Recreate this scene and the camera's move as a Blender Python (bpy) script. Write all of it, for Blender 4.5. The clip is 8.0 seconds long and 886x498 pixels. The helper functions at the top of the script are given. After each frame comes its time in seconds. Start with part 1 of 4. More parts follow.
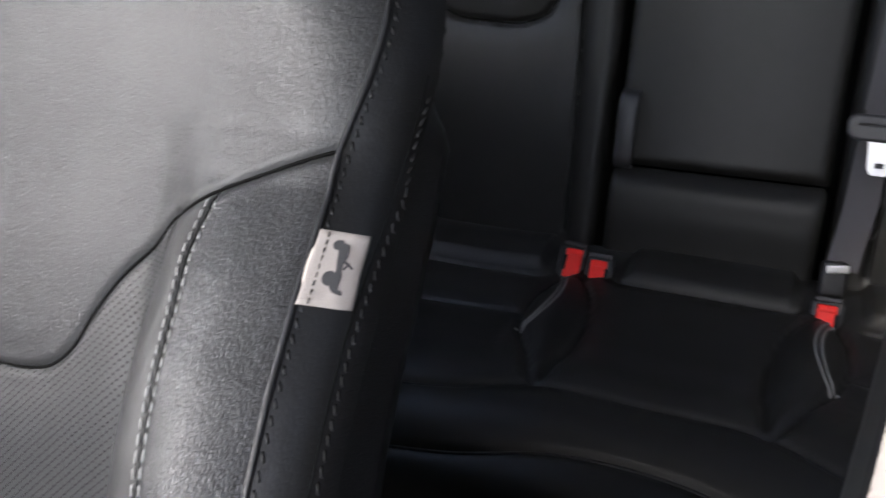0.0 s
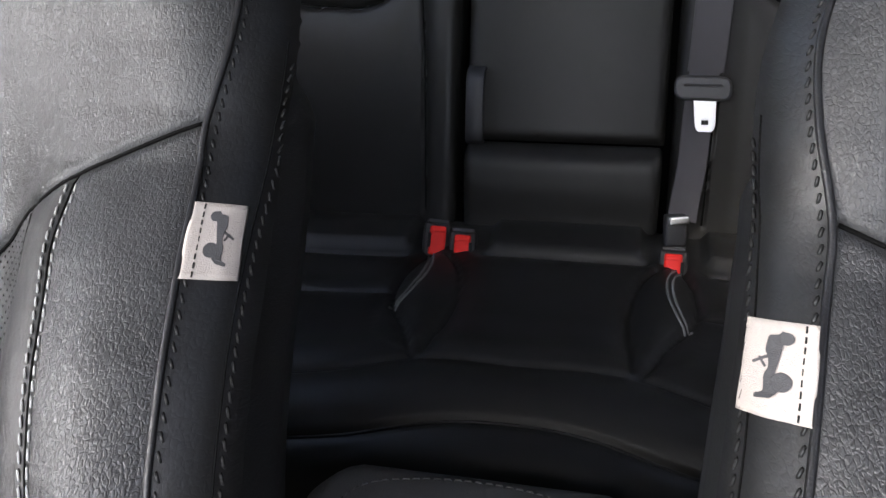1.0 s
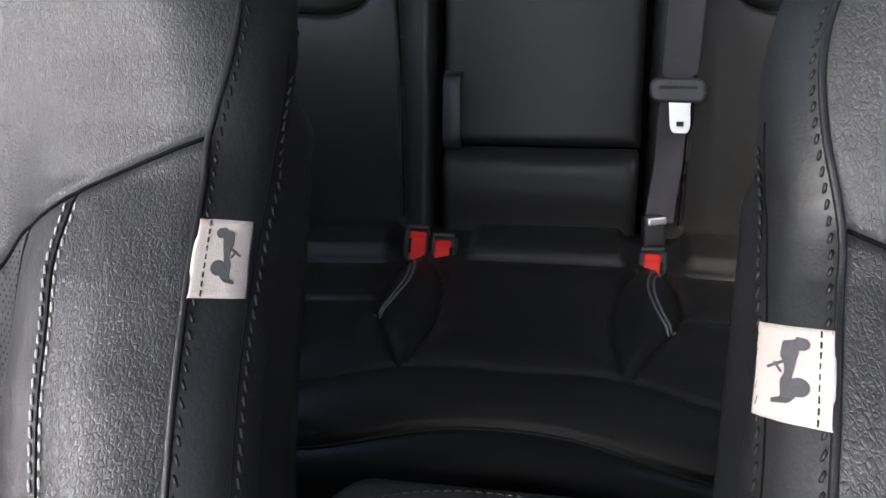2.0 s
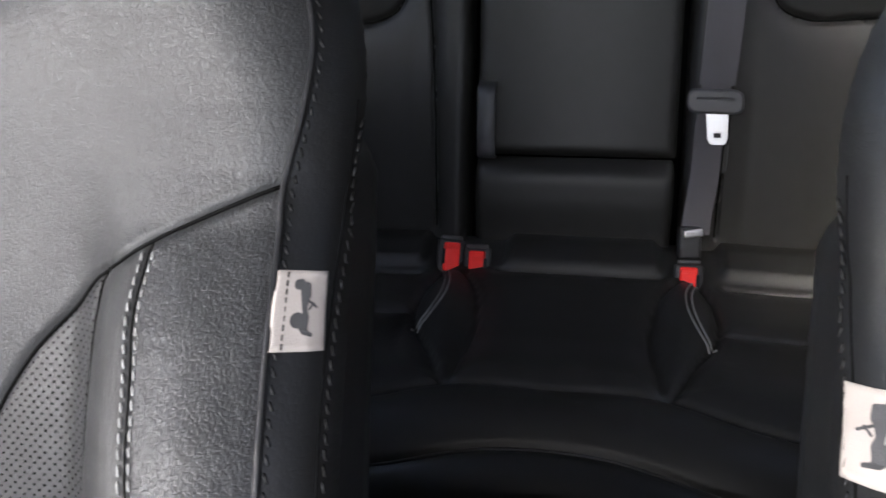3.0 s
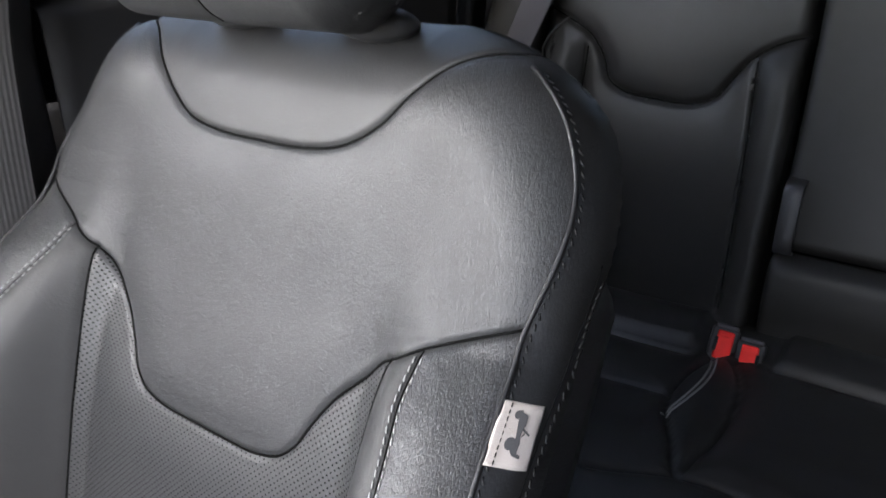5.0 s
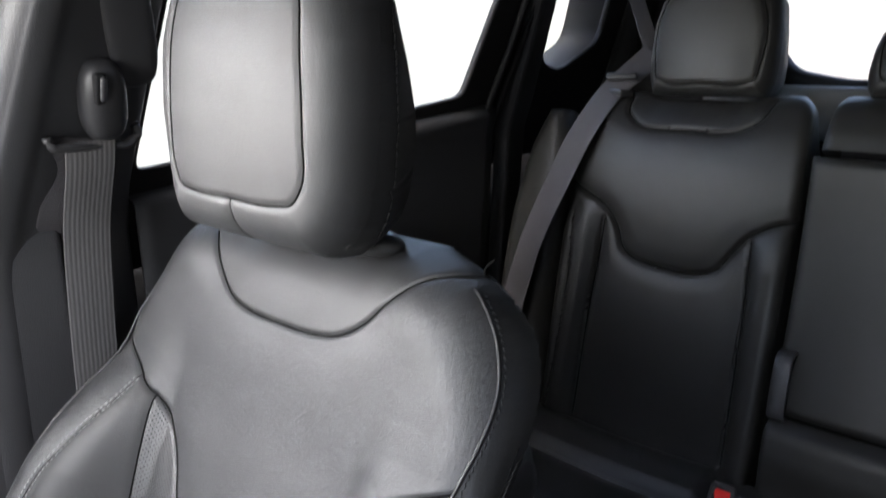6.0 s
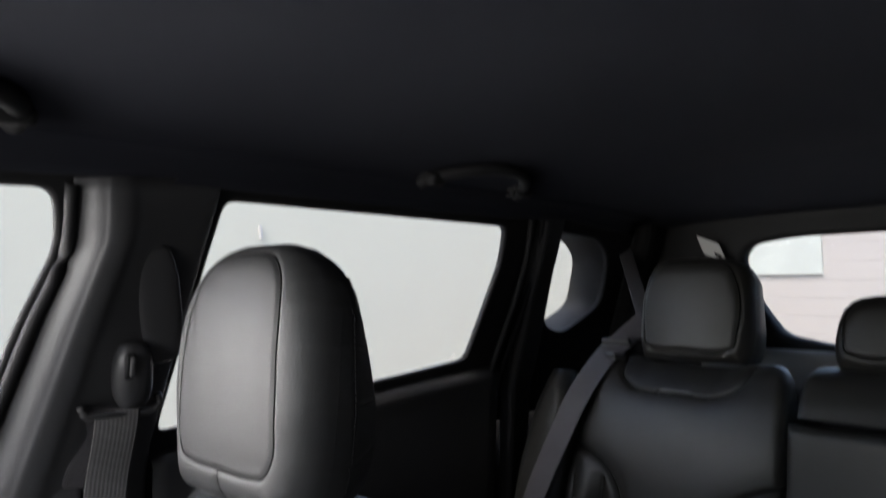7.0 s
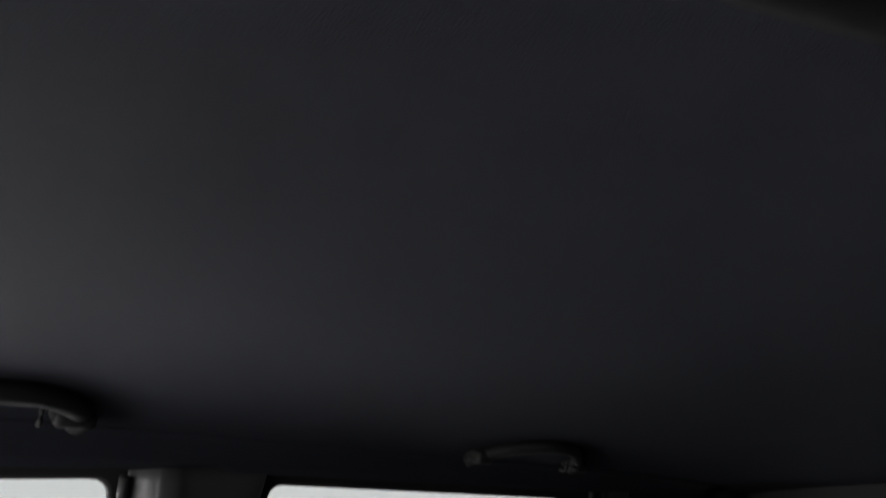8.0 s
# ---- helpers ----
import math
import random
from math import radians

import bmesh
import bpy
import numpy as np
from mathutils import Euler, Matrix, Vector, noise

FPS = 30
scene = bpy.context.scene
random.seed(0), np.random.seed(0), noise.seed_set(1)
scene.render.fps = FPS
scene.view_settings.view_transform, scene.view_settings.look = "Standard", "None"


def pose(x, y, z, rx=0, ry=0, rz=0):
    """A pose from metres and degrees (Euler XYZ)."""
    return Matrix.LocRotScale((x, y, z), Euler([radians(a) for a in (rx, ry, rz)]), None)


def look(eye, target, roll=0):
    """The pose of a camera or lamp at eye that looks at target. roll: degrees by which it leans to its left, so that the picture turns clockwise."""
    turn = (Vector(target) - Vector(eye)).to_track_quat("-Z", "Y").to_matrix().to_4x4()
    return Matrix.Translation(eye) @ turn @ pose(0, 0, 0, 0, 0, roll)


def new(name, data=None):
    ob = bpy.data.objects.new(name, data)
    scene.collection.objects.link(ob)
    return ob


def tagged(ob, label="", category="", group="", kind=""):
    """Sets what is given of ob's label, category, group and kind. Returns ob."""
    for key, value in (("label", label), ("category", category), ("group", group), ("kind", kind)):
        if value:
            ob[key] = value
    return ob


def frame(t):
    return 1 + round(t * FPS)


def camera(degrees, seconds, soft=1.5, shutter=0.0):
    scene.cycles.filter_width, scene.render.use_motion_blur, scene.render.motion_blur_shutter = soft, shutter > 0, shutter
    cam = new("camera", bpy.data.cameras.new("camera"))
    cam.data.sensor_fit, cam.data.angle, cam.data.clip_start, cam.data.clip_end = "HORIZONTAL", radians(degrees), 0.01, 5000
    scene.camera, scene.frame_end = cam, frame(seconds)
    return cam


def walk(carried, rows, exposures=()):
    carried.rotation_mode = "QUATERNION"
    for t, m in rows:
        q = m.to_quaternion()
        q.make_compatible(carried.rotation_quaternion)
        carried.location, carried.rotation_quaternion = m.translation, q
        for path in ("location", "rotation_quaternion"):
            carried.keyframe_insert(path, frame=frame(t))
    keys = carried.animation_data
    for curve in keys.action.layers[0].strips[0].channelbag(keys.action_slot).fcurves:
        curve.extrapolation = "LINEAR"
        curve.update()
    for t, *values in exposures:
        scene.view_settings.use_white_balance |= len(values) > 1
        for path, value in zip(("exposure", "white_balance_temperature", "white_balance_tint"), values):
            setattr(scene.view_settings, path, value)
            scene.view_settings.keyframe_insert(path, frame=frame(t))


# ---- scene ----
cam = camera(59.2, 8.0, shutter=0.4)
PATH = [
    (0, (0.083, 0.098, 0.946), (-0.683, 1.701, 0.027), -2.4),
    (0.5, (0.078, 0.103, 0.949), (-0.439, 1.793, 0.012), -2.0),
    (1, (0.076, 0.082, 0.933), (-0.344, 1.796, -0.008), -2.7),
    (2.3, (0.05, 0.081, 0.942), (-0.282, 1.814, 0.001), -2.6),
    (2.5, (0.045, 0.078, 0.949), (-0.301, 1.804, -0.002), -3.1),
    (3, (0.031, 0.089, 0.96), (-0.344, 1.806, 0.005), -3.1),
    (3.5, (0.004, 0.085, 0.963), (-0.583, 1.745, 0.014), -3.6),
    (4, (0.022, 0.088, 0.983), (-0.801, 1.651, 0.045), -4.0),
    (4.2, (0.032, 0.082, 0.997), (-0.854, 1.613, 0.064), -4.1),
    (5.3, (0.122, 0.05, 1.099), (-1.038, 1.43, 0.233), -3.8),
    (5.5, (0.153, 0.035, 1.128), (-1.054, 1.412, 0.323), -3.7),
    (6, (0.23, 0.035, 1.165), (-1.078, 1.422, 0.559), -3.4),
    (6.5, (0.297, 0.007, 1.193), (-1.078, 1.42, 0.854), -3.3),
    (7, (0.38, 0.026, 1.226), (-1.076, 1.398, 1.212), -3.3),
    (7.5, (0.439, 0.022, 1.255), (-1.076, 1.285, 1.588), -3.3),
    (8, (0.468, 0.059, 1.296), (-1.066, 1.213, 1.858), -2.8),
]
EXPOSURES = [(0.0, 2.7, 6950, 11), (4.2, 2.7, 6950, 11), (5.3, 2.95, 6750, 10), (6.1, 2.98, 6750, 10), (6.5, 2.72, 6750, 10), (7.0, 2.15, 6750, 10), (7.5, 2.0, 6750, 10), (8.0, 1.95, 6750, 10)]
walk(cam, [(t, look(eye, target, roll)) for t, eye, target, roll in PATH], EXPOSURES)

# ---- world and light ----
world = bpy.data.worlds.new("sky")
scene.world = world
world.use_nodes = True
wn = world.node_tree
sky = wn.nodes.new("ShaderNodeTexSky")
sky.sky_type, sky.sun_disc = "NISHITA", False
sky.dust_density, sky.ozone_density = 2.0, 0.8
sky.sun_elevation, sky.sun_rotation = radians(58), radians(159)
wn.nodes["Background"].inputs[1].default_value = 0.15
wn.links.new(sky.outputs[0], wn.nodes["Background"].inputs[0])
sun = new("sun", bpy.data.lights.new("sun", "SUN"))
sun.data.energy, sun.data.angle, sun.data.color = 1.35, radians(30), (1.0, 0.96, 0.9)
sun.matrix_world = look((0.35, -0.9, 1.6), (0, 0, 0))


def daylight(name, at, to, width, height, watts):
    """Sky light that enters by an opening of the car."""
    lamp = new(name, bpy.data.lights.new(name, "AREA"))
    lamp.data.shape, lamp.data.size, lamp.data.size_y = "RECTANGLE", width, height
    lamp.data.energy, lamp.data.color = watts, (0.99, 0.99, 1.0)
    lamp.matrix_world = look(at, to)
    return lamp


daylight("windscreen_daylight", (-0.30, -0.55, 1.215), (-0.27, 0.12, 0.485), 0.82, 0.46, 2.5)
daylight("front_window_daylight", (-0.75, -0.16, 1.19), (-0.22, 0.32, 0.86), 0.78, 0.34, 2.2)


# ---- materials ----
def shader(name, colour, rough, metal=0.0, spec=0.5):
    m = bpy.data.materials.new(name)
    m.use_nodes = True
    n = m.node_tree.nodes["Principled BSDF"]
    n.inputs["Base Color"].default_value = (*colour, 1)
    n.inputs["Roughness"].default_value = rough
    n.inputs["Metallic"].default_value = metal
    n.inputs["Specular IOR Level"].default_value = spec
    return m, m.node_tree, n


def link(tree, a, b):
    tree.links.new(a, b)


def node(tree, kind, **values):
    n = tree.nodes.new(kind)
    for k, v in values.items():
        n.inputs[k].default_value = v
    return n


def math_node(tree, op, a, b=None):
    n = tree.nodes.new("ShaderNodeMath")
    n.operation = op
    for i, v in enumerate((a, b)):
        if v is None:
            continue
        if isinstance(v, (int, float)):
            n.inputs[i].default_value = v
        else:
            link(tree, v, n.inputs[i])
    return n.outputs[0]


def leather(name, colour, rough, cell=0.0022, relief=0.0005, spec=0.5, holes=0.0):
    """Grained hide on the metre UVs: pebble cells, long soft creases, uneven gloss; holes: pitch of a perforation."""
    m, t, n = shader(name, colour, rough, 0, spec)
    uv = t.nodes.new("ShaderNodeTexCoord").outputs["UV"]
    warp = node(t, "ShaderNodeTexNoise", Scale=0.75 / cell, Detail=2.5)
    link(t, uv, warp.inputs["Vector"])
    add = t.nodes.new("ShaderNodeMixRGB")
    add.blend_type = "ADD"
    add.inputs[0].default_value = 1.15 * cell
    stretch = t.nodes.new("ShaderNodeMapping")
    stretch.inputs["Scale"].default_value = (1.0, 0.55, 1.0)
    stretch.inputs["Rotation"].default_value = (0, 0, 0.35)
    link(t, uv, stretch.inputs["Vector"])
    link(t, stretch.outputs[0], add.inputs[1])
    link(t, warp.outputs["Color"], add.inputs[2])
    cells = node(t, "ShaderNodeTexVoronoi", Scale=1.0 / cell)
    cells.feature = "DISTANCE_TO_EDGE"
    link(t, add.outputs[0], cells.inputs["Vector"])
    crack = node(t, "ShaderNodeMapRange")
    crack.interpolation_type = "SMOOTHSTEP"
    crack.inputs["From Max"].default_value = 0.22
    link(t, cells.outputs["Distance"], crack.inputs["Value"])
    folds = node(t, "ShaderNodeTexNoise", Scale=0.5 / cell, Detail=2.0, Roughness=0.5, Distortion=0.5)
    link(t, add.outputs[0], folds.inputs["Vector"])
    pebble = math_node(t, "ADD", math_node(t, "MULTIPLY", crack.outputs[0], 0.42), math_node(t, "MULTIPLY", folds.outputs["Fac"], 1.6))
    soft = node(t, "ShaderNodeTexNoise", Scale=55.0, Detail=4.0)
    link(t, uv, soft.inputs["Vector"])
    pores = node(t, "ShaderNodeTexNoise", Scale=1900.0, Detail=1.0)
    link(t, uv, pores.inputs["Vector"])
    grain = math_node(t, "ADD", pebble, math_node(t, "MULTIPLY", pores.outputs["Fac"], 0.12))
    height = math_node(t, "ADD", grain, math_node(t, "MULTIPLY", soft.outputs["Fac"], 0.3))
    big = node(t, "ShaderNodeTexNoise", Scale=14.0, Detail=3.0)
    link(t, uv, big.inputs["Vector"])
    gloss = node(t, "ShaderNodeMapRange")
    gloss.inputs["To Min"].default_value, gloss.inputs["To Max"].default_value = rough - 0.03, rough + 0.04
    link(t, big.outputs["Fac"], gloss.inputs["Value"])
    link(t, gloss.outputs[0], n.inputs["Roughness"])
    tone = node(t, "ShaderNodeMixRGB", Color1=(*[c * 0.88 for c in colour], 1), Color2=(*[c * 1.13 for c in colour], 1))
    link(t, soft.outputs["Fac"], tone.inputs[0])
    last = tone.outputs[0]
    if holes:
        dots = []
        for shift in (0.0, 0.5):
            grid = t.nodes.new("ShaderNodeVectorMath")
            grid.operation = "MULTIPLY_ADD"
            grid.inputs[1].default_value = (1 / holes, 1 / holes, 0)
            grid.inputs[2].default_value = (shift, shift, 0)
            link(t, uv, grid.inputs[0])
            part_of = t.nodes.new("ShaderNodeVectorMath")
            part_of.operation = "FRACTION"
            link(t, grid.outputs[0], part_of.inputs[0])
            off = t.nodes.new("ShaderNodeVectorMath")
            off.operation = "DISTANCE"
            off.inputs[1].default_value = (0.5, 0.5, 0)
            link(t, part_of.outputs[0], off.inputs[0])
            dots.append(off.outputs["Value"])
        near = math_node(t, "MINIMUM", *dots)
        hole = node(t, "ShaderNodeMapRange")
        hole.inputs["From Min"].default_value, hole.inputs["From Max"].default_value = 0.10, 0.14
        link(t, near, hole.inputs["Value"])
        dark = node(t, "ShaderNodeMixRGB", Color1=(0.002, 0.002, 0.002, 1))
        link(t, hole.outputs[0], dark.inputs[0])
        link(t, last, dark.inputs[2])
        last = dark.outputs[0]
        height = math_node(t, "ADD", height, math_node(t, "MULTIPLY", hole.outputs[0], 4.0))
        link(t, math_node(t, "MULTIPLY", hole.outputs[0], spec), n.inputs["Specular IOR Level"])
    link(t, last, n.inputs["Base Color"])
    bump = node(t, "ShaderNodeBump", Strength=1.0, Distance=relief)
    link(t, height, bump.inputs["Height"])
    worn = node(t, "ShaderNodeMapRange")
    worn.inputs["From Min"].default_value, worn.inputs["From Max"].default_value = 0.35, 0.65
    worn.inputs["To Min"].default_value, worn.inputs["To Max"].default_value = 0.75, 1.0
    link(t, big.outputs["Fac"], worn.inputs["Value"])
    link(t, worn.outputs[0], bump.inputs["Strength"])
    link(t, bump.outputs[0], n.inputs["Normal"])
    return m


def grained(name, colour, rough, size=0.0012, relief=0.0002, metal=0.0, vary=0.15, spec=0.5, dirt=3.0):
    """Moulded plastic, felt, paint: fine grain and slow tone changes on world metres."""
    m, t, n = shader(name, colour, rough, metal, spec)
    co = t.nodes.new("ShaderNodeTexCoord").outputs["Object"]
    fine = node(t, "ShaderNodeTexNoise", Scale=1 / size, Detail=2.0)
    slow = node(t, "ShaderNodeTexNoise", Scale=dirt, Detail=5.0)
    for k in (fine, slow):
        link(t, co, k.inputs["Vector"])
    tone = node(t, "ShaderNodeMixRGB", Color1=(*[c * (1 - vary) for c in colour], 1), Color2=(*[min(1, c * (1 + vary)) for c in colour], 1))
    link(t, slow.outputs["Fac"], tone.inputs[0])
    link(t, tone.outputs[0], n.inputs["Base Color"])
    bump = node(t, "ShaderNodeBump", Strength=1.0, Distance=relief)
    link(t, fine.outputs["Fac"], bump.inputs["Height"])
    link(t, bump.outputs[0], n.inputs["Normal"])
    return m


def webbing(name, colour, ribs_per=52.0):
    """Woven belt: ribs along the band (UV x across, in metres) and a fine weave."""
    m, t, n = shader(name, colour, 0.6, 0, 0.35)
    uv = t.nodes.new("ShaderNodeTexCoord").outputs["UV"]
    ribs = node(t, "ShaderNodeTexWave", Scale=ribs_per, Distortion=0.0)
    ribs.wave_profile = "SIN"
    link(t, uv, ribs.inputs["Vector"])
    weave = node(t, "ShaderNodeTexNoise", Scale=900.0)
    link(t, uv, weave.inputs["Vector"])
    tone = node(t, "ShaderNodeMixRGB", Color1=(*[c * 0.8 for c in colour], 1), Color2=(*[c * 1.15 for c in colour], 1))
    link(t, ribs.outputs["Fac"], tone.inputs[0])
    link(t, tone.outputs[0], n.inputs["Base Color"])
    bump = node(t, "ShaderNodeBump", Strength=1.0, Distance=0.0002)
    link(t, math_node(t, "ADD", ribs.outputs["Fac"], math_node(t, "MULTIPLY", weave.outputs["Fac"], 0.4)), bump.inputs["Height"])
    link(t, bump.outputs[0], n.inputs["Normal"])
    return m


HIDE = leather("seat_leather", (0.019, 0.0193, 0.0205), 0.50, cell=0.0015, relief=0.00030, spec=0.46)
HIDE_BOLSTER = leather("bolster_leather", (0.019, 0.0193, 0.0205), 0.42, cell=0.0015, relief=0.00040, spec=0.56)
HIDE_SMOOTH = leather("smooth_leather", (0.0155, 0.0156, 0.0163), 0.58, cell=0.0018, relief=0.00010, spec=0.44)
HIDE_HOLES = leather("perforated_leather", (0.018, 0.0183, 0.0195), 0.52, cell=0.0018, relief=0.00014, holes=0.0052)
HIDE_REAR = leather("rear_leather", (0.0142, 0.0138, 0.0131), 0.48, cell=0.0018, relief=0.00006, spec=0.30)
# Darker copy of the hide: shade on the seat sides put into its colour.
HIDE_SHADED = leather("shaded_side_leather", (0.009, 0.0091, 0.0096), 0.44, cell=0.0019, relief=0.00009, spec=0.40)
PIPING = grained("piping", (0.009, 0.009, 0.01), 0.36, spec=0.36)
THREAD_SIDE = grained("side_thread", (0.007, 0.007, 0.0074), 0.7, spec=0.3)
THREAD = grained("grey_thread", (0.25, 0.25, 0.25), 0.7, size=0.0006)
THREAD_DARK = grained("dark_thread", (0.009, 0.009, 0.0095), 0.7, spec=0.25)
FLAP_THREAD = grained("grey_flap_cord", (0.17, 0.17, 0.165), 0.6)
# Near-black cord along the seams: the groove's shade put into its colour.
SEAM_SHADE = grained("seam_groove_shade", (0.004, 0.004, 0.004), 0.9, spec=0.05)
PLASTIC = grained("black_plastic", (0.024, 0.024, 0.026), 0.5)
PLASTIC_GREY = grained("pillar_plastic", (0.046, 0.046, 0.049), 0.45, size=0.0015, relief=0.0003)
RUBBER = grained("rubber_seal", (0.008, 0.008, 0.009), 0.65, spec=0.2)
FELT = grained("headliner_felt", (0.0205, 0.0218, 0.0290), 0.95, size=0.0008, relief=0.0003, spec=0.1)
CARPET = grained("carpet", (0.01, 0.01, 0.011), 1.0, size=0.002, relief=0.002, spec=0.1)
BELT = webbing("belt_webbing", (0.088, 0.085, 0.087), 62.0)
BELT_FINE = webbing("fine_belt_webbing", (0.06, 0.057, 0.062), 260.0)
PALE_PANEL = grained("pale_green_panel", (0.28, 0.30, 0.285), 0.6)
RED = grained("red_plastic", (0.85, 0.02, 0.015), 0.5, spec=0.3)
CLOTH = grained("woven_label_cloth", (0.39, 0.35, 0.322), 0.85, size=0.0006, relief=0.0003)
CLOTH_INK = grained("label_grey_print", (0.05, 0.05, 0.053), 0.8, size=0.0006)
STEEL = grained("bright_steel", (0.9, 0.9, 0.9), 0.45, metal=1.0, vary=0.05)
PAPER = grained("white_paper", (0.42, 0.42, 0.41), 0.8)
TAIL_TRIM = grained("dark_tail_trim", (0.009, 0.009, 0.01), 0.7, spec=0.25)
LEDGE = grained("grey_ledge_plastic", (0.13, 0.127, 0.122), 0.6)
WALL_PALE = grained("pale_boards", (0.26, 0.246, 0.236), 0.9, size=0.01, relief=0.002, dirt=0.6, vary=0.06)
BRACKET = grained("weathered_bracket", (0.35, 0.34, 0.33), 0.8)
WALL = grained("pale_render", (0.365, 0.356, 0.303), 0.9, size=0.01, relief=0.002, dirt=0.6, vary=0.06)
BLOCKER_DARK = grained("dark_blocker", (0.07, 0.07, 0.075), 0.9, size=0.01, relief=0.002, dirt=0.6)
ASPHALT = grained("pale_concrete", (0.2, 0.197, 0.19), 0.9, size=0.01, relief=0.003, dirt=0.5)
GLASS, gt, gn = shader("clear_glass", (1, 1, 1), 0.0)
gn.inputs["Transmission Weight"].default_value = 1.0
gn.inputs["IOR"].default_value = 1.05


# ---- mesh tools ----
def mesh_of(name, verts, faces, smooth=True, uv=None):
    me = bpy.data.meshes.new(name)
    me.from_pydata([tuple(map(float, v)) for v in verts], [], [tuple(map(int, f)) for f in faces])
    if smooth:
        me.polygons.foreach_set("use_smooth", [True] * len(me.polygons))
    if uv is not None:
        lay = me.uv_layers.new(name="UVMap")
        idx = np.empty(len(me.loops), dtype=np.int32)
        me.loops.foreach_get("vertex_index", idx)
        lay.data.foreach_set("uv", np.asarray(uv, dtype=np.float32)[idx].ravel())
    me.update()
    return me


def part(name, me, material, parent=None, label=""):
    if isinstance(me, bmesh.types.BMesh):
        bm, me = me, bpy.data.meshes.new(name)
        bm.to_mesh(me)
        bm.free()
        me.polygons.foreach_set("use_smooth", [True] * len(me.polygons))
    ob = new(name, me)
    me.materials.clear()
    me.materials.append(material)
    ob.parent = parent
    if label:
        tagged(ob, label)
    return ob


def thing(name, label, category, group="", kind=""):
    return tagged(new(name), label, category, group, kind)


def curve_points(pts, step=0.004):
    """A smooth line through the given points, at an even step."""
    P = np.asarray(pts, float)
    P = P[np.r_[True, np.linalg.norm(np.diff(P, axis=0), axis=1) > 1e-6]]
    t = np.r_[0, np.cumsum(np.linalg.norm(np.diff(P, axis=0), axis=1))]
    n = max(2, int(round(t[-1] / step)) + 1)
    s = np.linspace(0, t[-1], n)
    m = np.gradient(P, t, axis=0) if len(P) > 2 else np.repeat((P[1:] - P[:-1]) / t[-1], 2, axis=0)
    i = np.clip(np.searchsorted(t, s) - 1, 0, len(t) - 2)
    h = (t[i + 1] - t[i])[:, None]
    a = ((s - t[i]) / (t[i + 1] - t[i]))[:, None]
    return (2 * a**3 - 3 * a**2 + 1) * P[i] + (a**3 - 2 * a**2 + a) * h * m[i] + (3 * a**2 - 2 * a**3) * P[i + 1] + (a**3 - a**2) * h * m[i + 1]


def ease(a, b, x):
    t = np.clip((np.asarray(x, float) - a) / (b - a), 0, 1)
    return t * t * (3 - 2 * t)


def line_distance(u, v, line):
    """Distance of each (u, v) from a polyline."""
    best = np.full(np.shape(u), 9.0)
    for (a, b), (c, d) in zip(line[:-1], line[1:]):
        ex, ey = c - a, d - b
        k = np.clip(((u - a) * ex + (v - b) * ey) / (ex * ex + ey * ey + 1e-12), 0, 1)
        best = np.minimum(best, np.hypot(u - a - k * ex, v - b - k * ey))
    return best


def line_nearest(u, v, line):
    """The nearest point of a polyline to each (u, v), and its distance."""
    best, bu, bv = np.full(np.shape(u), 9.0), np.array(u), np.array(v)
    for (a, b), (c, d) in zip(line[:-1], line[1:]):
        ex, ey = c - a, d - b
        k = np.clip(((u - a) * ex + (v - b) * ey) / (ex * ex + ey * ey + 1e-12), 0, 1)
        x, y = a + k * ex, b + k * ey
        q = np.hypot(u - x, v - y)
        near = q < best
        best, bu, bv = np.where(near, q, best), np.where(near, x, bu), np.where(near, y, bv)
    return bu, bv, best


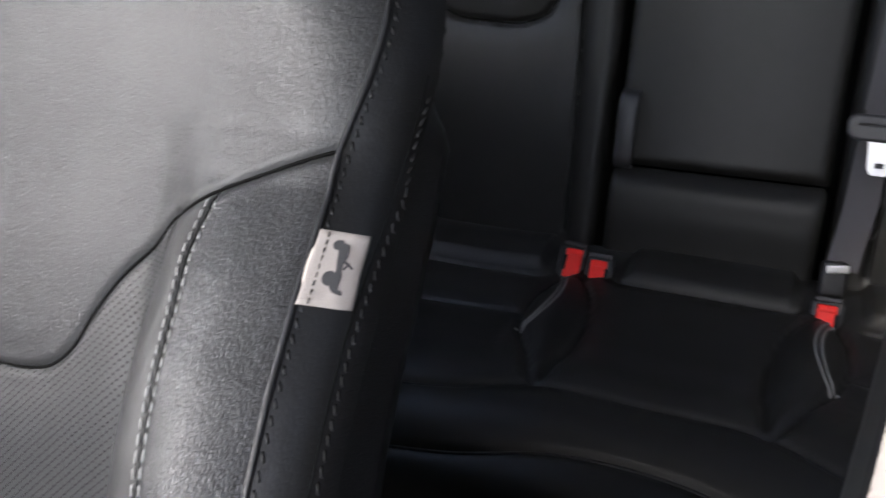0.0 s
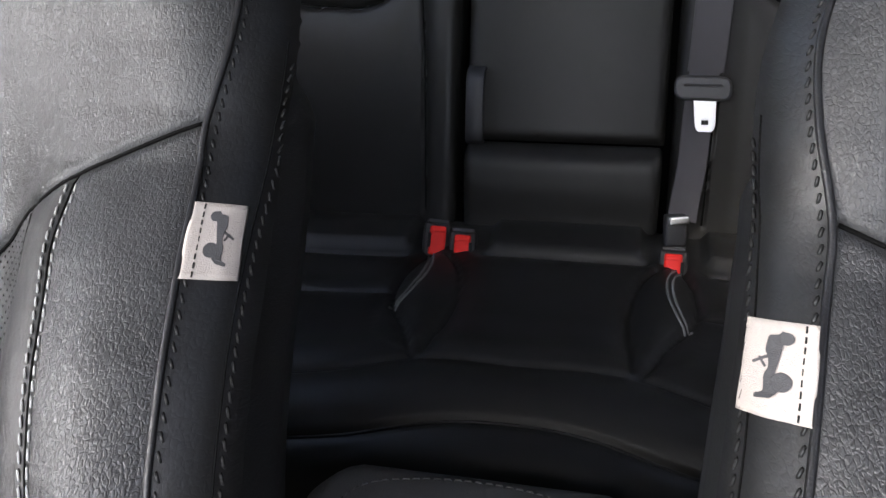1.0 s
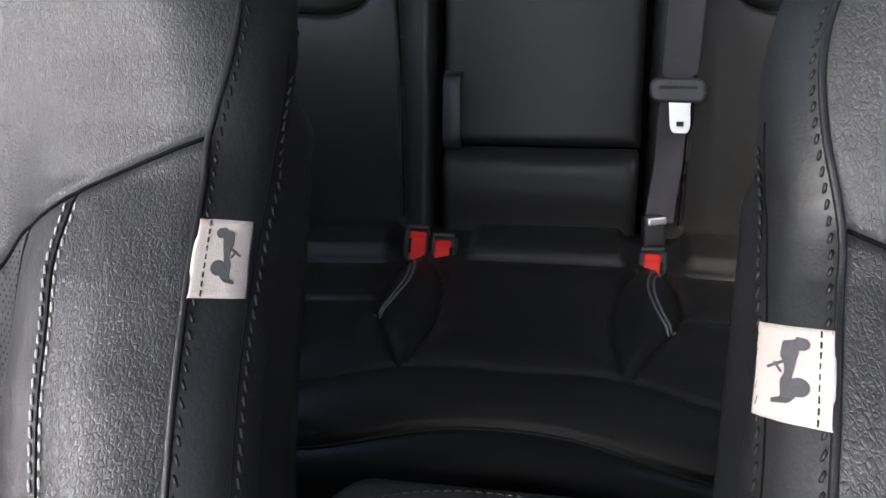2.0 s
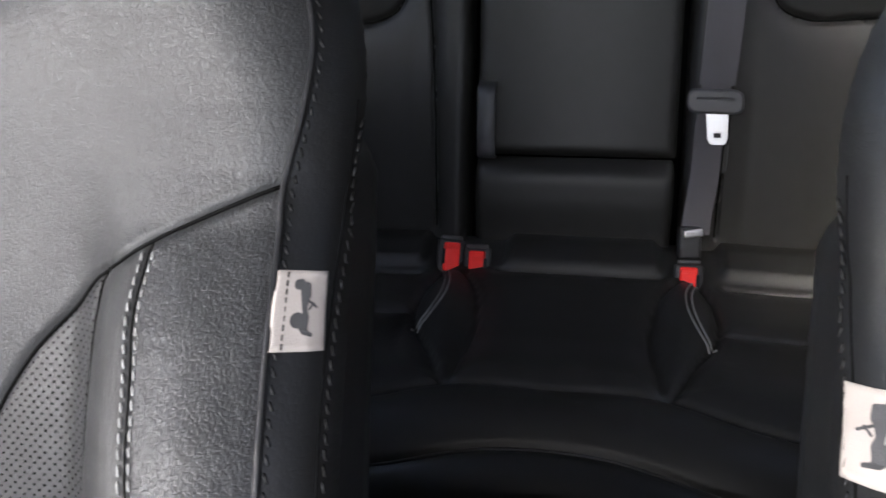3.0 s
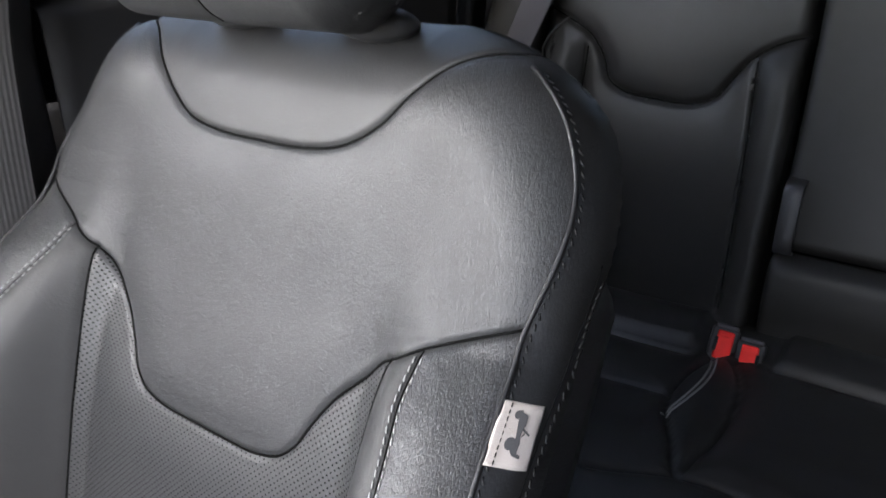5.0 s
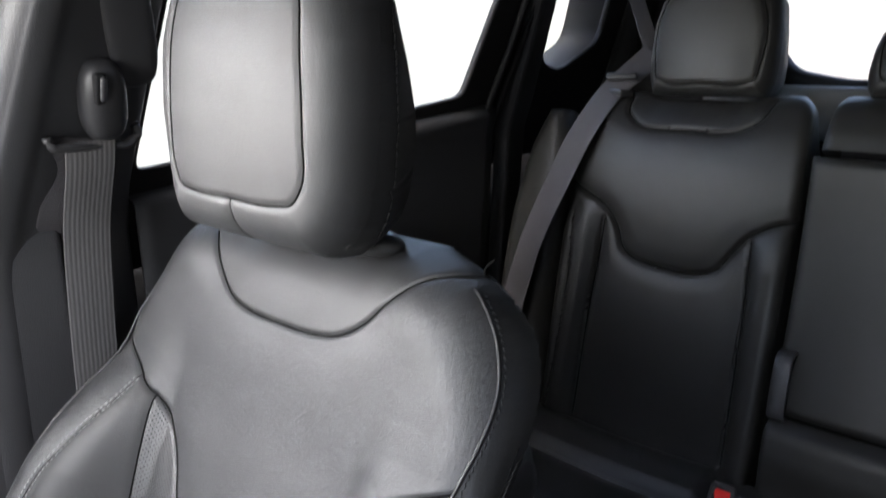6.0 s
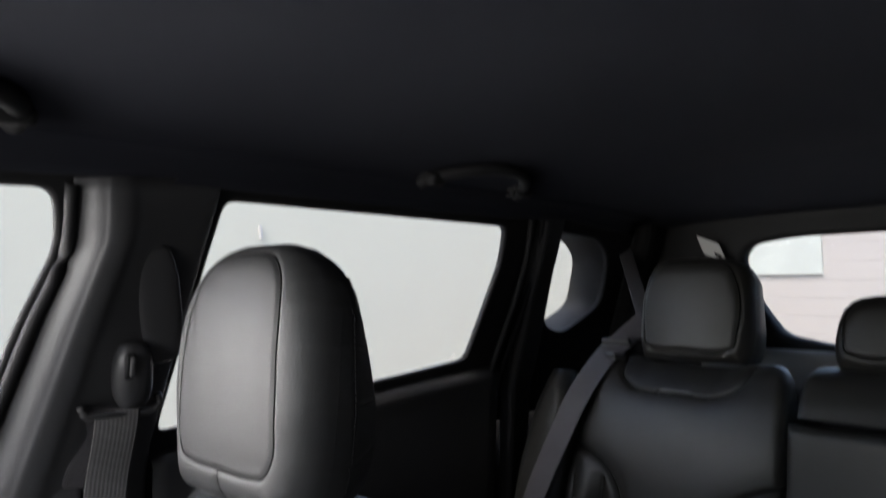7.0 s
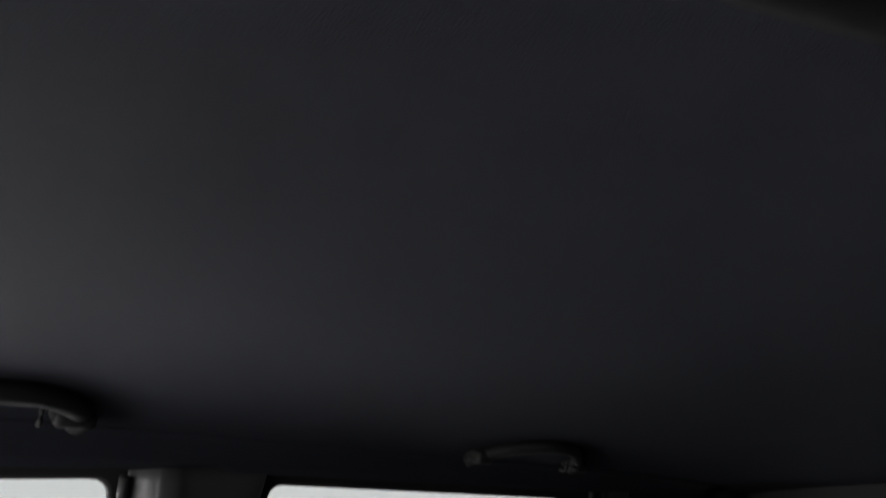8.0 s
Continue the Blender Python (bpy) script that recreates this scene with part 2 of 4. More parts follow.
class Pad:
    """An upholstered pad: a padded skin over a spine (y, z) that runs up its middle, mirrored about x0. hw: half width along the
    spine; crown: depth of the skin over the spine; rim: edge rounding; seams: (line, width, depth) pressed into it."""

    def __init__(self, x0, spine, length, hw, crown=None, rim=0.03, rim_top=None, thick=0.1, seams=(), puff=0.0, closed=False, side=1, shift=(0, 0, 0), tuck=0.08, turn_in=None, flare=None, flat_seams=()):
        self.tuck, self.turn_in, self.flare = tuck, turn_in, flare
        self.x0, self.length, self.side, self.shift = x0, length, side, np.array(shift, float)
        q = curve_points(spine, 0.002)
        self.s = np.r_[0, np.cumsum(np.hypot(*np.diff(q, axis=0).T))]
        self.q, self.hw, self.crown, self.rim, self.rim_top = q, np.array(hw, float), crown, rim, rim_top or rim
        self.thick = np.array(thick if isinstance(thick, (list, tuple)) else [(0, thick), (length, thick)], float)
        self.seams = [(curve_points(l, 0.006), w, g) for l, w, g in seams]
        self.flat_seams = [(curve_points(l, 0.006), w, g) for l, w, g in flat_seams]
        self.puff, self.closed = puff, closed
        v = np.linspace(0, length, 60)
        w = self.half(v)
        edge = [*zip(w, v), *zip(-w[::-1], v[::-1])]
        if closed:
            edge.append(edge[0])
        self.edge = np.array(edge)

    def half(self, v):
        return np.interp(v, *self.hw.T)

    def depth(self, u, v, sewn=True):
        d = line_distance(u, v, self.edge)
        if np.ndim(self.rim):
            r = np.interp(v, *np.array(self.rim).T)
        else:
            r = self.rim + (self.rim_top - self.rim) * ease(self.length - 2.2 * self.rim_top, self.length - 0.6 * self.rim_top, v)
        e = np.clip(r - d, 0, r)
        out = -(r - np.sqrt(np.maximum(r * r - e * e, 0)))
        if self.crown:
            out = out + self.crown(u, v)
        near = np.full(np.shape(u), 9.0)
        for line, w, g in self.seams if sewn else ():
            dd = line_distance(u, v, line)
            out = out - g * np.exp(-((dd / w) ** 2))
            near = np.minimum(near, dd)
        for line, w, g in self.flat_seams if sewn else ():
            out = out - g * np.exp(-((line_distance(u, v, line) / w) ** 2))
        if self.puff:
            out = out + self.puff * (1 - np.exp(-((np.minimum(near, 1) / 0.02) ** 2)))
        return out

    def place(self, u, v, w):
        """World places of skin points, w metres over the spine."""
        y, z = np.interp(v, self.s, self.q[:, 0]), np.interp(v, self.s, self.q[:, 1])
        e = 0.004
        ty = np.interp(v + e, self.s, self.q[:, 0]) - np.interp(v - e, self.s, self.q[:, 0])
        tz = np.interp(v + e, self.s, self.q[:, 1]) - np.interp(v - e, self.s, self.q[:, 1])
        k = np.hypot(ty, tz) + 1e-12
        u = np.asarray(u, float)
        if self.flare:
            u = u + self.flare(u, v)
        x = self.side * (self.x0 + u)
        return np.stack([x + 0 * y, y - w * tz / k, z + w * ty / k], -1) + self.shift

    def on(self, u, v, over=0.0, sewn=True):
        u, v = np.asarray(u, float), np.asarray(v, float)
        return self.place(u, v, self.depth(u, v, sewn) + over)

    def inset(self, k, v=0.0):
        """Share of the half width that the side wall keeps, a share k of the way back; past turn_in it slants in at once."""
        late = 1 - self.tuck * np.maximum(0, k - 0.3) ** 1.3 / 0.63
        if self.turn_in is None:
            return late + 0 * np.asarray(v, float)
        e = ease(self.turn_in - 0.03, self.turn_in + 0.03, v)
        straight = 1 - 0.8 * self.tuck * np.maximum(0, k - 0.5) ** 1.3 / 0.41
        return straight * (1 - e) + (1 - self.tuck * k) * e

    def on_wall(self, sign, v, k):
        """Places on the side wall, a share k of the way back."""
        v = np.asarray(v, float)
        h = sign * self.half(v)
        return self.place(h * self.inset(k, v), v, self.depth(h, v) - np.interp(v, *self.thick.T) * k)

    def build(self, parent, regions, wall, back, nu=120, nv=160, wall_name="side_panel", snap=True):
        """regions: (part name, test(u, v), material, label), first match wins. wall, back: materials."""
        t = np.linspace(-1, 1, nu)
        p = np.sign(t) * (1 - (1 - abs(t)) ** 1.25)
        v = np.linspace(0, self.length, nv)
        U, V = p[None] * self.half(v)[:, None], np.repeat(v[:, None], nu, 1)
        for line, w, g in self.seams if snap else ():
            pu, pv, d = line_nearest(U, V, line)
            take = (d < 0.55 * max(2 * self.half(0.0) / nu, self.length / nv)) & (abs(p)[None] < 1) & (V > 0) & (V < self.length)
            U, V = np.where(take, pu, U), np.where(take, pv, V)
        W = self.depth(U, V)
        X = self.place(U, V, W).reshape(-1, 3)
        uv = np.stack([U, V], -1).reshape(-1, 2)
        i = np.arange(nv * nu).reshape(nv, nu)
        q = np.stack([i[:-1, :-1], i[:-1, 1:], i[1:, 1:], i[1:, :-1]], -1).reshape(-1, 4)
        if self.side < 0:
            q = q[:, ::-1]
        cu, cv = uv[q, 0].mean(1), uv[q, 1].mean(1)
        left = np.ones(len(q), bool)
        for name, test, material, label in regions:
            take = left & test(cu, cv)
            left &= ~take
            if take.any():
                used, inv = np.unique(q[take], return_inverse=True)
                part(name, mesh_of(name, X[used], inv.reshape(-1, 4), uv=uv[used]), material, parent, label)
        loop = [*i[:, 0], *i[-1, 1:-1], *i[::-1, -1]] + ([*i[0, -2:0:-1]] if self.closed else [])
        loop = np.array(loop)
        lu, lv = uv[loop].T
        lw = W.reshape(-1)[loop]
        T = np.interp(lv, *self.thick.T)
        rows, uvs = [], []
        along = np.r_[0, np.cumsum(np.linalg.norm(np.diff(X[loop], axis=0), axis=1))]
        cu0, cv0 = 0.0, self.length * 0.5
        for k in np.linspace(0, 1, 9):
            ins = self.inset(k, lv)
            rows.append(self.place(lu * ins, cv0 + (lv - cv0) * (1 if not self.closed else ins), lw - T * k))
            uvs.append(np.stack([along, T * k], -1))
        n = len(loop)
        j = np.arange(9 * n).reshape(9, n)
        nxt = np.roll(j, -1, 1) if self.closed else j[:, 1:]
        cur = j if self.closed else j[:, :-1]
        f = np.stack([cur[:-1], nxt[:-1], nxt[1:], cur[1:]], -1).reshape(-1, 4) if self.closed else np.stack([cur[:-1], nxt[:-1], nxt[1:], cur[1:]], -1).reshape(-1, 4)
        if self.side < 0:
            f = f[:, ::-1]
        V2, UV2 = np.concatenate(rows), np.concatenate(uvs)
        col = np.tile(np.arange(cur.shape[1]), 8)
        half = cur.shape[1] // 2
        for take in ((col < half), (col >= half)):
            used, inv = np.unique(f[take], return_inverse=True)
            part(wall_name, mesh_of(wall_name, V2[used], inv.reshape(-1, 4), uv=UV2[used]), wall, parent)
        rim = rows[-1]
        m = n // 2
        a, b = rim[:m], rim[::-1][:m]
        bv = np.concatenate([a, b])
        bf = [(k, k + 1, m + k + 1, m + k) for k in range(m - 1)]
        if self.closed:
            bv, bf = rim, [tuple(range(n))]
        part("back_panel", mesh_of("back_panel", bv, bf, uv=bv[:, [0, 2]]), back, parent)


def tube(points, r, segs=8):
    """A round cord along places."""
    P = np.asarray(points, float)
    t = np.gradient(P, axis=0)
    t /= np.linalg.norm(t, axis=1)[:, None] + 1e-12
    up = np.where(abs(t[:, 2:3]) > 0.9, [[1.0, 0, 0]], [[0, 0, 1.0]])
    a = np.cross(t, up)
    a /= np.linalg.norm(a, axis=1)[:, None]
    b = np.cross(t, a)
    ang = np.linspace(0, 2 * math.pi, segs, endpoint=False)
    V = (P[:, None] + r * (np.cos(ang)[None, :, None] * a[:, None] + np.sin(ang)[None, :, None] * b[:, None])).reshape(-1, 3)
    n = len(P)
    F = [(i * segs + k, i * segs + (k + 1) % segs, (i + 1) * segs + (k + 1) % segs, (i + 1) * segs + k) for i in range(n - 1) for k in range(segs)]
    F += [tuple(range(segs))[::-1], tuple(range((n - 1) * segs, n * segs))]
    return mesh_of("cord", V, F)


def stitches(pad, line, off, over=0.0004, pitch=0.0062, length=0.0050, r=0.0008, slant=0.0):
    """Thread stitches along a line on a pad, off metres to its side."""
    L = curve_points(line, 0.001)
    s = np.r_[0, np.cumsum(np.hypot(*np.diff(L, axis=0).T))]
    V, F = [], []
    for c in np.arange(pitch, s[-1] - pitch, pitch):
        ends = []
        for d in (-length / 2, -length / 3.2, length / 3.2, length / 2):
            x, y = np.interp(c + d, s, L[:, 0]), np.interp(c + d, s, L[:, 1])
            tx, ty = np.interp(c + d + 0.002, s, L[:, 0]) - np.interp(c + d - 0.002, s, L[:, 0]), np.interp(c + d + 0.002, s, L[:, 1]) - np.interp(c + d - 0.002, s, L[:, 1])
            k = math.hypot(tx, ty)
            o = off + slant * d
            ends.append((x - o * ty / k, y + o * tx / k))
        u, v = np.array(ends).T
        a, m, w, b = pad.on(u, v, [over - 0.0007, over, over, over - 0.0007])
        n = pad.on(u[1:2], v[1:2], over + 0.01)[0] - m
        n /= np.linalg.norm(n)
        side = np.cross(b - a, n)
        side /= np.linalg.norm(side)
        base = len(V)
        V += [a, *(m + r * q for q in (side, n, -side, -n)), *(w + r * q for q in (side, n, -side, -n)), b]
        for k in range(4):
            j = (k + 1) % 4
            F += [(base, base + 1 + k, base + 1 + j), (base + 1 + k, base + 5 + k, base + 5 + j, base + 1 + j), (base + 9, base + 5 + j, base + 5 + k)]
    return mesh_of("stitching", V, F)


def ribbon(points, across, width, thick=0.0013):
    """A flat band along places; across: its width direction, one for all or one a point."""
    P = curve_points(points, 0.01)
    A = np.asarray(across, float)
    if A.ndim == 1:
        A = np.repeat(A[None], len(P), 0)
    else:
        k = np.linspace(0, len(A) - 1, len(P))
        A = np.stack([np.interp(k, np.arange(len(A)), A[:, c]) for c in range(3)], -1)
    t = np.gradient(P, axis=0)
    t /= np.linalg.norm(t, axis=1)[:, None]
    A = A - (A * t).sum(1)[:, None] * t
    A /= np.linalg.norm(A, axis=1)[:, None]
    N = np.cross(t, A)
    cols = [(-0.5, -1), (-0.46, -1), (0.46, -1), (0.5, -1), (0.5, 1), (0.46, 1), (-0.46, 1), (-0.5, 1)]
    V, UV = [], []
    s = np.r_[0, np.cumsum(np.linalg.norm(np.diff(P, axis=0), axis=1))]
    for c, h in cols:
        V.append(P + c * width * A + h * thick / 2 * N * (0.6 if abs(c) == 0.5 else 1))
        UV.append(np.stack([0 * s + c * width, s], -1))
    n = len(P)
    V, UV = np.concatenate(V), np.concatenate(UV)
    F = [(a * n + i, a * n + i + 1, ((a + 1) % 8) * n + i + 1, ((a + 1) % 8) * n + i) for a in range(8) for i in range(n - 1)]
    return mesh_of("band", V, F, uv=UV)


def rounded(pts, r=0.02, n=5):
    """A polygon with its corners rounded."""
    P, out = np.asarray(pts, float), []
    for i in range(len(P)):
        a, b, c = P[i - 1], P[i], P[(i + 1) % len(P)]
        da, dc = a - b, c - b
        la, lc = np.linalg.norm(da), np.linalg.norm(dc)
        k = min(r, la * 0.45, lc * 0.45)
        s, e = b + da / la * k, b + dc / lc * k
        for t in np.linspace(0, 1, n):
            out.append((1 - t) ** 2 * s + 2 * t * (1 - t) * b + t * t * e)
    return np.array(out)


def plate(name, outline, holes, thick, bevel, to_world):
    """A board with openings, drawn in a plane; to_world turns (a, b, depth) arrays into places."""
    cu = bpy.data.curves.new(name, "CURVE")
    cu.dimensions, cu.fill_mode, cu.extrude, cu.bevel_depth, cu.bevel_resolution = "2D", "BOTH", thick / 2 - bevel, bevel, 2
    for ring in (outline, *holes):
        sp = cu.splines.new("POLY")
        sp.points.add(len(ring) - 1)
        sp.points.foreach_set("co", np.c_[np.asarray(ring, float), np.zeros(len(ring)), np.ones(len(ring))].astype(np.float32).ravel())
        sp.use_cyclic_u = True
    ob = bpy.data.objects.new(name, cu)
    scene.collection.objects.link(ob)
    me = bpy.data.meshes.new_from_object(ob.evaluated_get(bpy.context.evaluated_depsgraph_get()))
    bpy.data.objects.remove(ob)
    co = np.empty(len(me.vertices) * 3, dtype=np.float32)
    me.vertices.foreach_get("co", co)
    co = co.reshape(-1, 3)
    me.vertices.foreach_set("co", np.asarray(to_world(co[:, 0], co[:, 1], co[:, 2]), dtype=np.float32).ravel())
    me.update()
    return me


def lump(size, at, bevel=0.01, segs=3, turn=(0, 0, 0), taper=1.0):
    """A block with rounded edges; taper: width of its top over its foot."""
    bm = bmesh.new()
    bmesh.ops.create_cube(bm, size=1)
    for w in bm.verts:
        k = taper if w.co.z > 0 else 1
        w.co = Vector((w.co.x * size[0] * k, w.co.y * size[1] * k, w.co.z * size[2]))
    bmesh.ops.bevel(bm, geom=bm.edges[:], offset=bevel, segments=segs, profile=0.6, affect="EDGES")
    bmesh.ops.transform(bm, matrix=pose(*at, *turn), verts=bm.verts)
    return bm


# ---- outside: yard and pale walls beyond the windows ----
def slab(name, lo, hi, material, label, category):
    bm = bmesh.new()
    bmesh.ops.create_cube(bm, size=1)
    for w in bm.verts:
        w.co = Vector([lo[i] + (w.co[i] + 0.5) * (hi[i] - lo[i]) for i in range(3)])
    ob = part(name, bm, material)
    ob.data.polygons.foreach_set("use_smooth", [False] * len(ob.data.polygons))
    return tagged(ob, label, category, kind="structure")


slab("ground", (-900, -900, -0.62), (900, 900, -0.42), ASPHALT, "pale concrete yard that the car stands on", "ground")
slab("wall_west", (-5.2, -14, -0.42), (-5.0, 9, 2.5), WALL, "pale rendered building wall beside the car", "wall")
# Unseen slab, added only to block light from the car's right.
slab("light_blocker_east", (1.75, -3.0, -0.42), (1.95, 9, 2.0), BLOCKER_DARK, "unseen dark slab added to block light from the right", "wall")
north = slab("wall_north", (-5.0, 8.83, -0.42), (9, 9.0, 2.5), WALL_PALE, "pale boarded building wall behind the car", "wall")
board = bmesh.new()
bmesh.ops.create_cube(board, size=1)
for w in board.verts:
    w.co = Vector((w.co.x * 13.9, w.co.y * 0.03, w.co.z * 0.1975))
bmesh.ops.bevel(board, geom=board.edges[:], offset=0.0015, segments=1, affect="EDGES")
first = part("board", board, WALL_PALE, north)
first.data.polygons.foreach_set("use_smooth", [False] * len(first.data.polygons))
first.location = (2.0, 8.812, -0.3)
for k in range(1, 14):
    o = first.copy()
    scene.collection.objects.link(o)
    o.location.z = -0.3 + 0.2 * k
panel = slab("wall_panel", (-3.75, 8.77, 0.66), (-2.95, 8.795, 1.25), PALE_PANEL, "pale green panel on the boarded wall", "panel")
for y, z in ((3.15, 1.4), (3.86, 0.92)):
    slab("wall_bracket", (-5.0, y - 0.008, z - 0.05), (-4.97, y + 0.008, z + 0.05), BRACKET, "small grey bracket on the rendered wall", "bracket")

# ---- cabin shell ----
LEAN = 0.115 / 0.28


def side_world(sign, inner=0.0):
    """The tumblehome plane of the windows: (y, z, depth) to places; depth grows outward."""
    return lambda a, b, d: np.stack([sign * (-0.571 + (b - 1.28) * LEAN - (d - inner)) , a, b], -1)


REAR_WINDOW = rounded([(0.511, 1.303), (1.075, 1.255), (1.085, 1.185), (1.052, 1.004), (0.90, 0.998), (0.452, 0.988), (0.492, 1.21)], 0.022)
FRONT_WINDOW = rounded([(-0.62, 1.0), (-0.2, 1.335), (0.31, 1.318), (0.318, 1.25), (0.28, 1.16), (0.225, 0.985)], 0.025)
QUARTER = rounded([(1.208, 1.243), (1.37, 1.222), (1.43, 1.18), (1.45, 1.07), (1.335, 1.018), (1.26, 1.04), (1.215, 1.15)], 0.03)
SIDE = [(-0.72, 0.86), (1.66, 0.86), (1.66, 1.235), (1.4, 1.262), (0.55, 1.335), (0.2, 1.362), (-0.3, 1.372)]


def car_side(sign, name):
    wall = thing(name, "black moulded side of the car cabin with window openings", "car side", kind="structure")
    part("window_trim", plate("window_trim", SIDE, [REAR_WINDOW, FRONT_WINDOW, QUARTER], 0.014, 0.005, side_world(sign, 0.018)), TAIL_TRIM, wall)
    # lower doors and sill, butted under the window line
    bm = lump((0.06, 2.4, 0.9), (sign * -0.775, 0.47, 0.41), 0.02)
    part("lower_trim", bm, PLASTIC, wall)
    # deep reveal round the quarter light
    ring = QUARTER
    rows = []
    for d, k in ((-0.016, 1.05), (0.004, 1.0), (0.035, 0.985), (0.072, 0.97)):
        c = ring.mean(0)
        y, z = (c + (ring - c) * k).T
        rows.append(side_world(sign)(y, z, d))
    n = len(ring)
    F = [(a * n + i, a * n + (i + 1) % n, (a + 1) * n + (i + 1) % n, (a + 1) * n + i) for a in range(3) for i in range(n)]
    part("quarter_reveal", mesh_of("quarter_reveal", np.concatenate(rows), F), TAIL_TRIM, wall)
    for hole, d in ((REAR_WINDOW, 0.02), (FRONT_WINDOW, 0.02), (QUARTER, 0.072)):
        c = hole.mean(0)
        y, z = (c + (hole - c) * 1.03).T
        a, b = side_world(sign)(y, z, 0 * y + d), side_world(sign)(y, z, 0 * y + d + 0.004)
        n = len(hole)
        F = [tuple(range(n)), tuple(range(2 * n - 1, n - 1, -1))] + [(i, i + n, (i + 1) % n + n, (i + 1) % n) for i in range(n)]
        pane = part("pane", mesh_of("pane", np.concatenate([a, b]), F, smooth=False), GLASS, wall)
        pane.visible_shadow = False
    return wall


side_left = car_side(1, "wall_left")
side_right = car_side(-1, "wall_right")


def roof_edge(y):
    return np.interp(y, [-0.4, 0.2, 0.55, 1.05, 1.4, 1.66], [1.355, 1.345, 1.315, 1.27, 1.243, 1.222])


def roof_height(x, y):
    return roof_edge(y) + np.interp(y, [1.05, 1.25, 1.45, 1.66], [0.085, 0.075, 0.045, 0.012]) * (1 - np.abs(x / 0.585) ** 3.2)


xs, ys = np.linspace(-0.585, 0.585, 61), np.linspace(-0.46, 1.64, 81)
GX, GY = np.meshgrid(xs, ys)
GZ = roof_height(GX, GY)
low, high = np.stack([GX, GY, GZ], -1).reshape(-1, 3), np.stack([GX, GY, GZ + 0.035], -1).reshape(-1, 3)
gi = np.arange(81 * 61).reshape(81, 61)
quads = np.stack([gi[:-1, :-1], gi[1:, :-1], gi[1:, 1:], gi[:-1, 1:]], -1).reshape(-1, 4)
roof_faces = [*map(tuple, quads), *map(tuple, quads[:, ::-1] + 81 * 61)]
ring = [*gi[0, :-1], *gi[:-1, -1], *gi[-1, :0:-1], *gi[:0:-1, 0]]
roof_faces += [(ring[k], ring[k - 1], ring[k - 1] + 4941, ring[k] + 4941) for k in range(len(ring))]
tagged(part("ceiling", mesh_of("ceiling", np.concatenate([low, high]), roof_faces), FELT), "dark grey felt headliner of the car roof", "headliner", kind="structure")
slab("floor", (-0.80, -0.9, -0.02), (0.80, 1.68, 0.0), CARPET, "black carpeted cabin floor", "floor")

# tailgate with its window
HATCH = [(-0.8, 0.0), (0.8, 0.0), (0.8, 1.0), (0.62, 1.2), (0.5, 1.29), (0, 1.32), (-0.5, 1.29), (-0.62, 1.2), (-0.8, 1.0)]
hatch_left = [(-0.362, 1.062), (-0.396, 1.16), (-0.365, 1.198), (-0.27, 1.211)]
HATCH_HOLE = rounded([(0.21, 0.972), (-0.21, 0.972), (-0.31, 0.99), *hatch_left, (0, 1.214), *[(-x, z) for x, z in hatch_left[::-1]], (0.31, 0.99)], 0.03)
tail = thing("wall_tailgate", "dark plastic trimmed tailgate with a rear window", "tailgate", kind="structure")
part("tailgate_trim", plate("tailgate_trim", HATCH, [HATCH_HOLE], 0.04, 0.012, lambda a, b, d: np.stack([a, 1.615 + d, b], -1)), TAIL_TRIM, tail)
y0 = np.concatenate([np.c_[HATCH_HOLE[:, 0], 0 * HATCH_HOLE[:, 0] + y, HATCH_HOLE[:, 1]] for y in (1.628, 1.632)])
nh = len(HATCH_HOLE)
pane = part("pane", mesh_of("pane", y0, [tuple(range(nh)), tuple(range(2 * nh - 1, nh - 1, -1))] + [(i, i + nh, (i + 1) % nh + nh, (i + 1) % nh) for i in range(nh)], smooth=False), GLASS, tail)
pane.visible_shadow = False

part("tailgate_ledge", lump((0.94, 0.05, 0.10), (0, 1.585, 0.925), 0.018, turn=(-12, 0, 0)), LEDGE, tail, "grey plastic ledge under the rear window")

# plain bulkhead that closes the cabin under the windscreen, and the screen's frame
slab("wall_bulkhead", (-0.80, -0.92, 0.0), (0.80, -0.80, 0.93), PLASTIC, "plain black bulkhead under the windscreen", "bulkhead")
for sx in (-1, 1):
    post = tube([(sx * 0.74, -0.86, 0.90), (sx * 0.66, -0.6, 1.17), (sx * 0.585, -0.34, 1.375)], 0.035, 10)
    tagged(part("windscreen_pillar", post, PLASTIC_GREY), "slim dark windscreen pillar", "pillar", kind="structure")


# ---- front seats ----
SPINE = [(0.222, 0.36), (0.238, 0.45), (0.264, 0.55), (0.293, 0.63), (0.323, 0.70), (0.350, 0.75), (0.378, 0.80), (0.400, 0.85), (0.419, 0.90), (0.435, 0.95), (0.452, 0.99), (0.47, 1.03)]
WIDTH = [(0, 0.268), (0.2, 0.288), (0.3, 0.286), (0.3588, 0.2795), (0.3887, 0.2755), (0.426, 0.27), (0.4598, 0.265), (0.4899, 0.2614), (0.53, 0.2625), (0.56, 0.2595), (0.59, 0.25), (0.615, 0.236), (0.635, 0.218), (0.65, 0.196), (0.662, 0.165), (0.672, 0.12)]
EDGE = [(0, 0.034), (0.46, 0.034), (0.52, 0.044), (0.56, 0.057), (0.60, 0.068), (0.672, 0.062)]
YOKE = [(0.225, 0.668), (0.2, 0.657), (0.15, 0.637), (0.127, 0.614), (0.107, 0.592), (0.08, 0.575), (0.045, 0.568), (0, 0.567)]
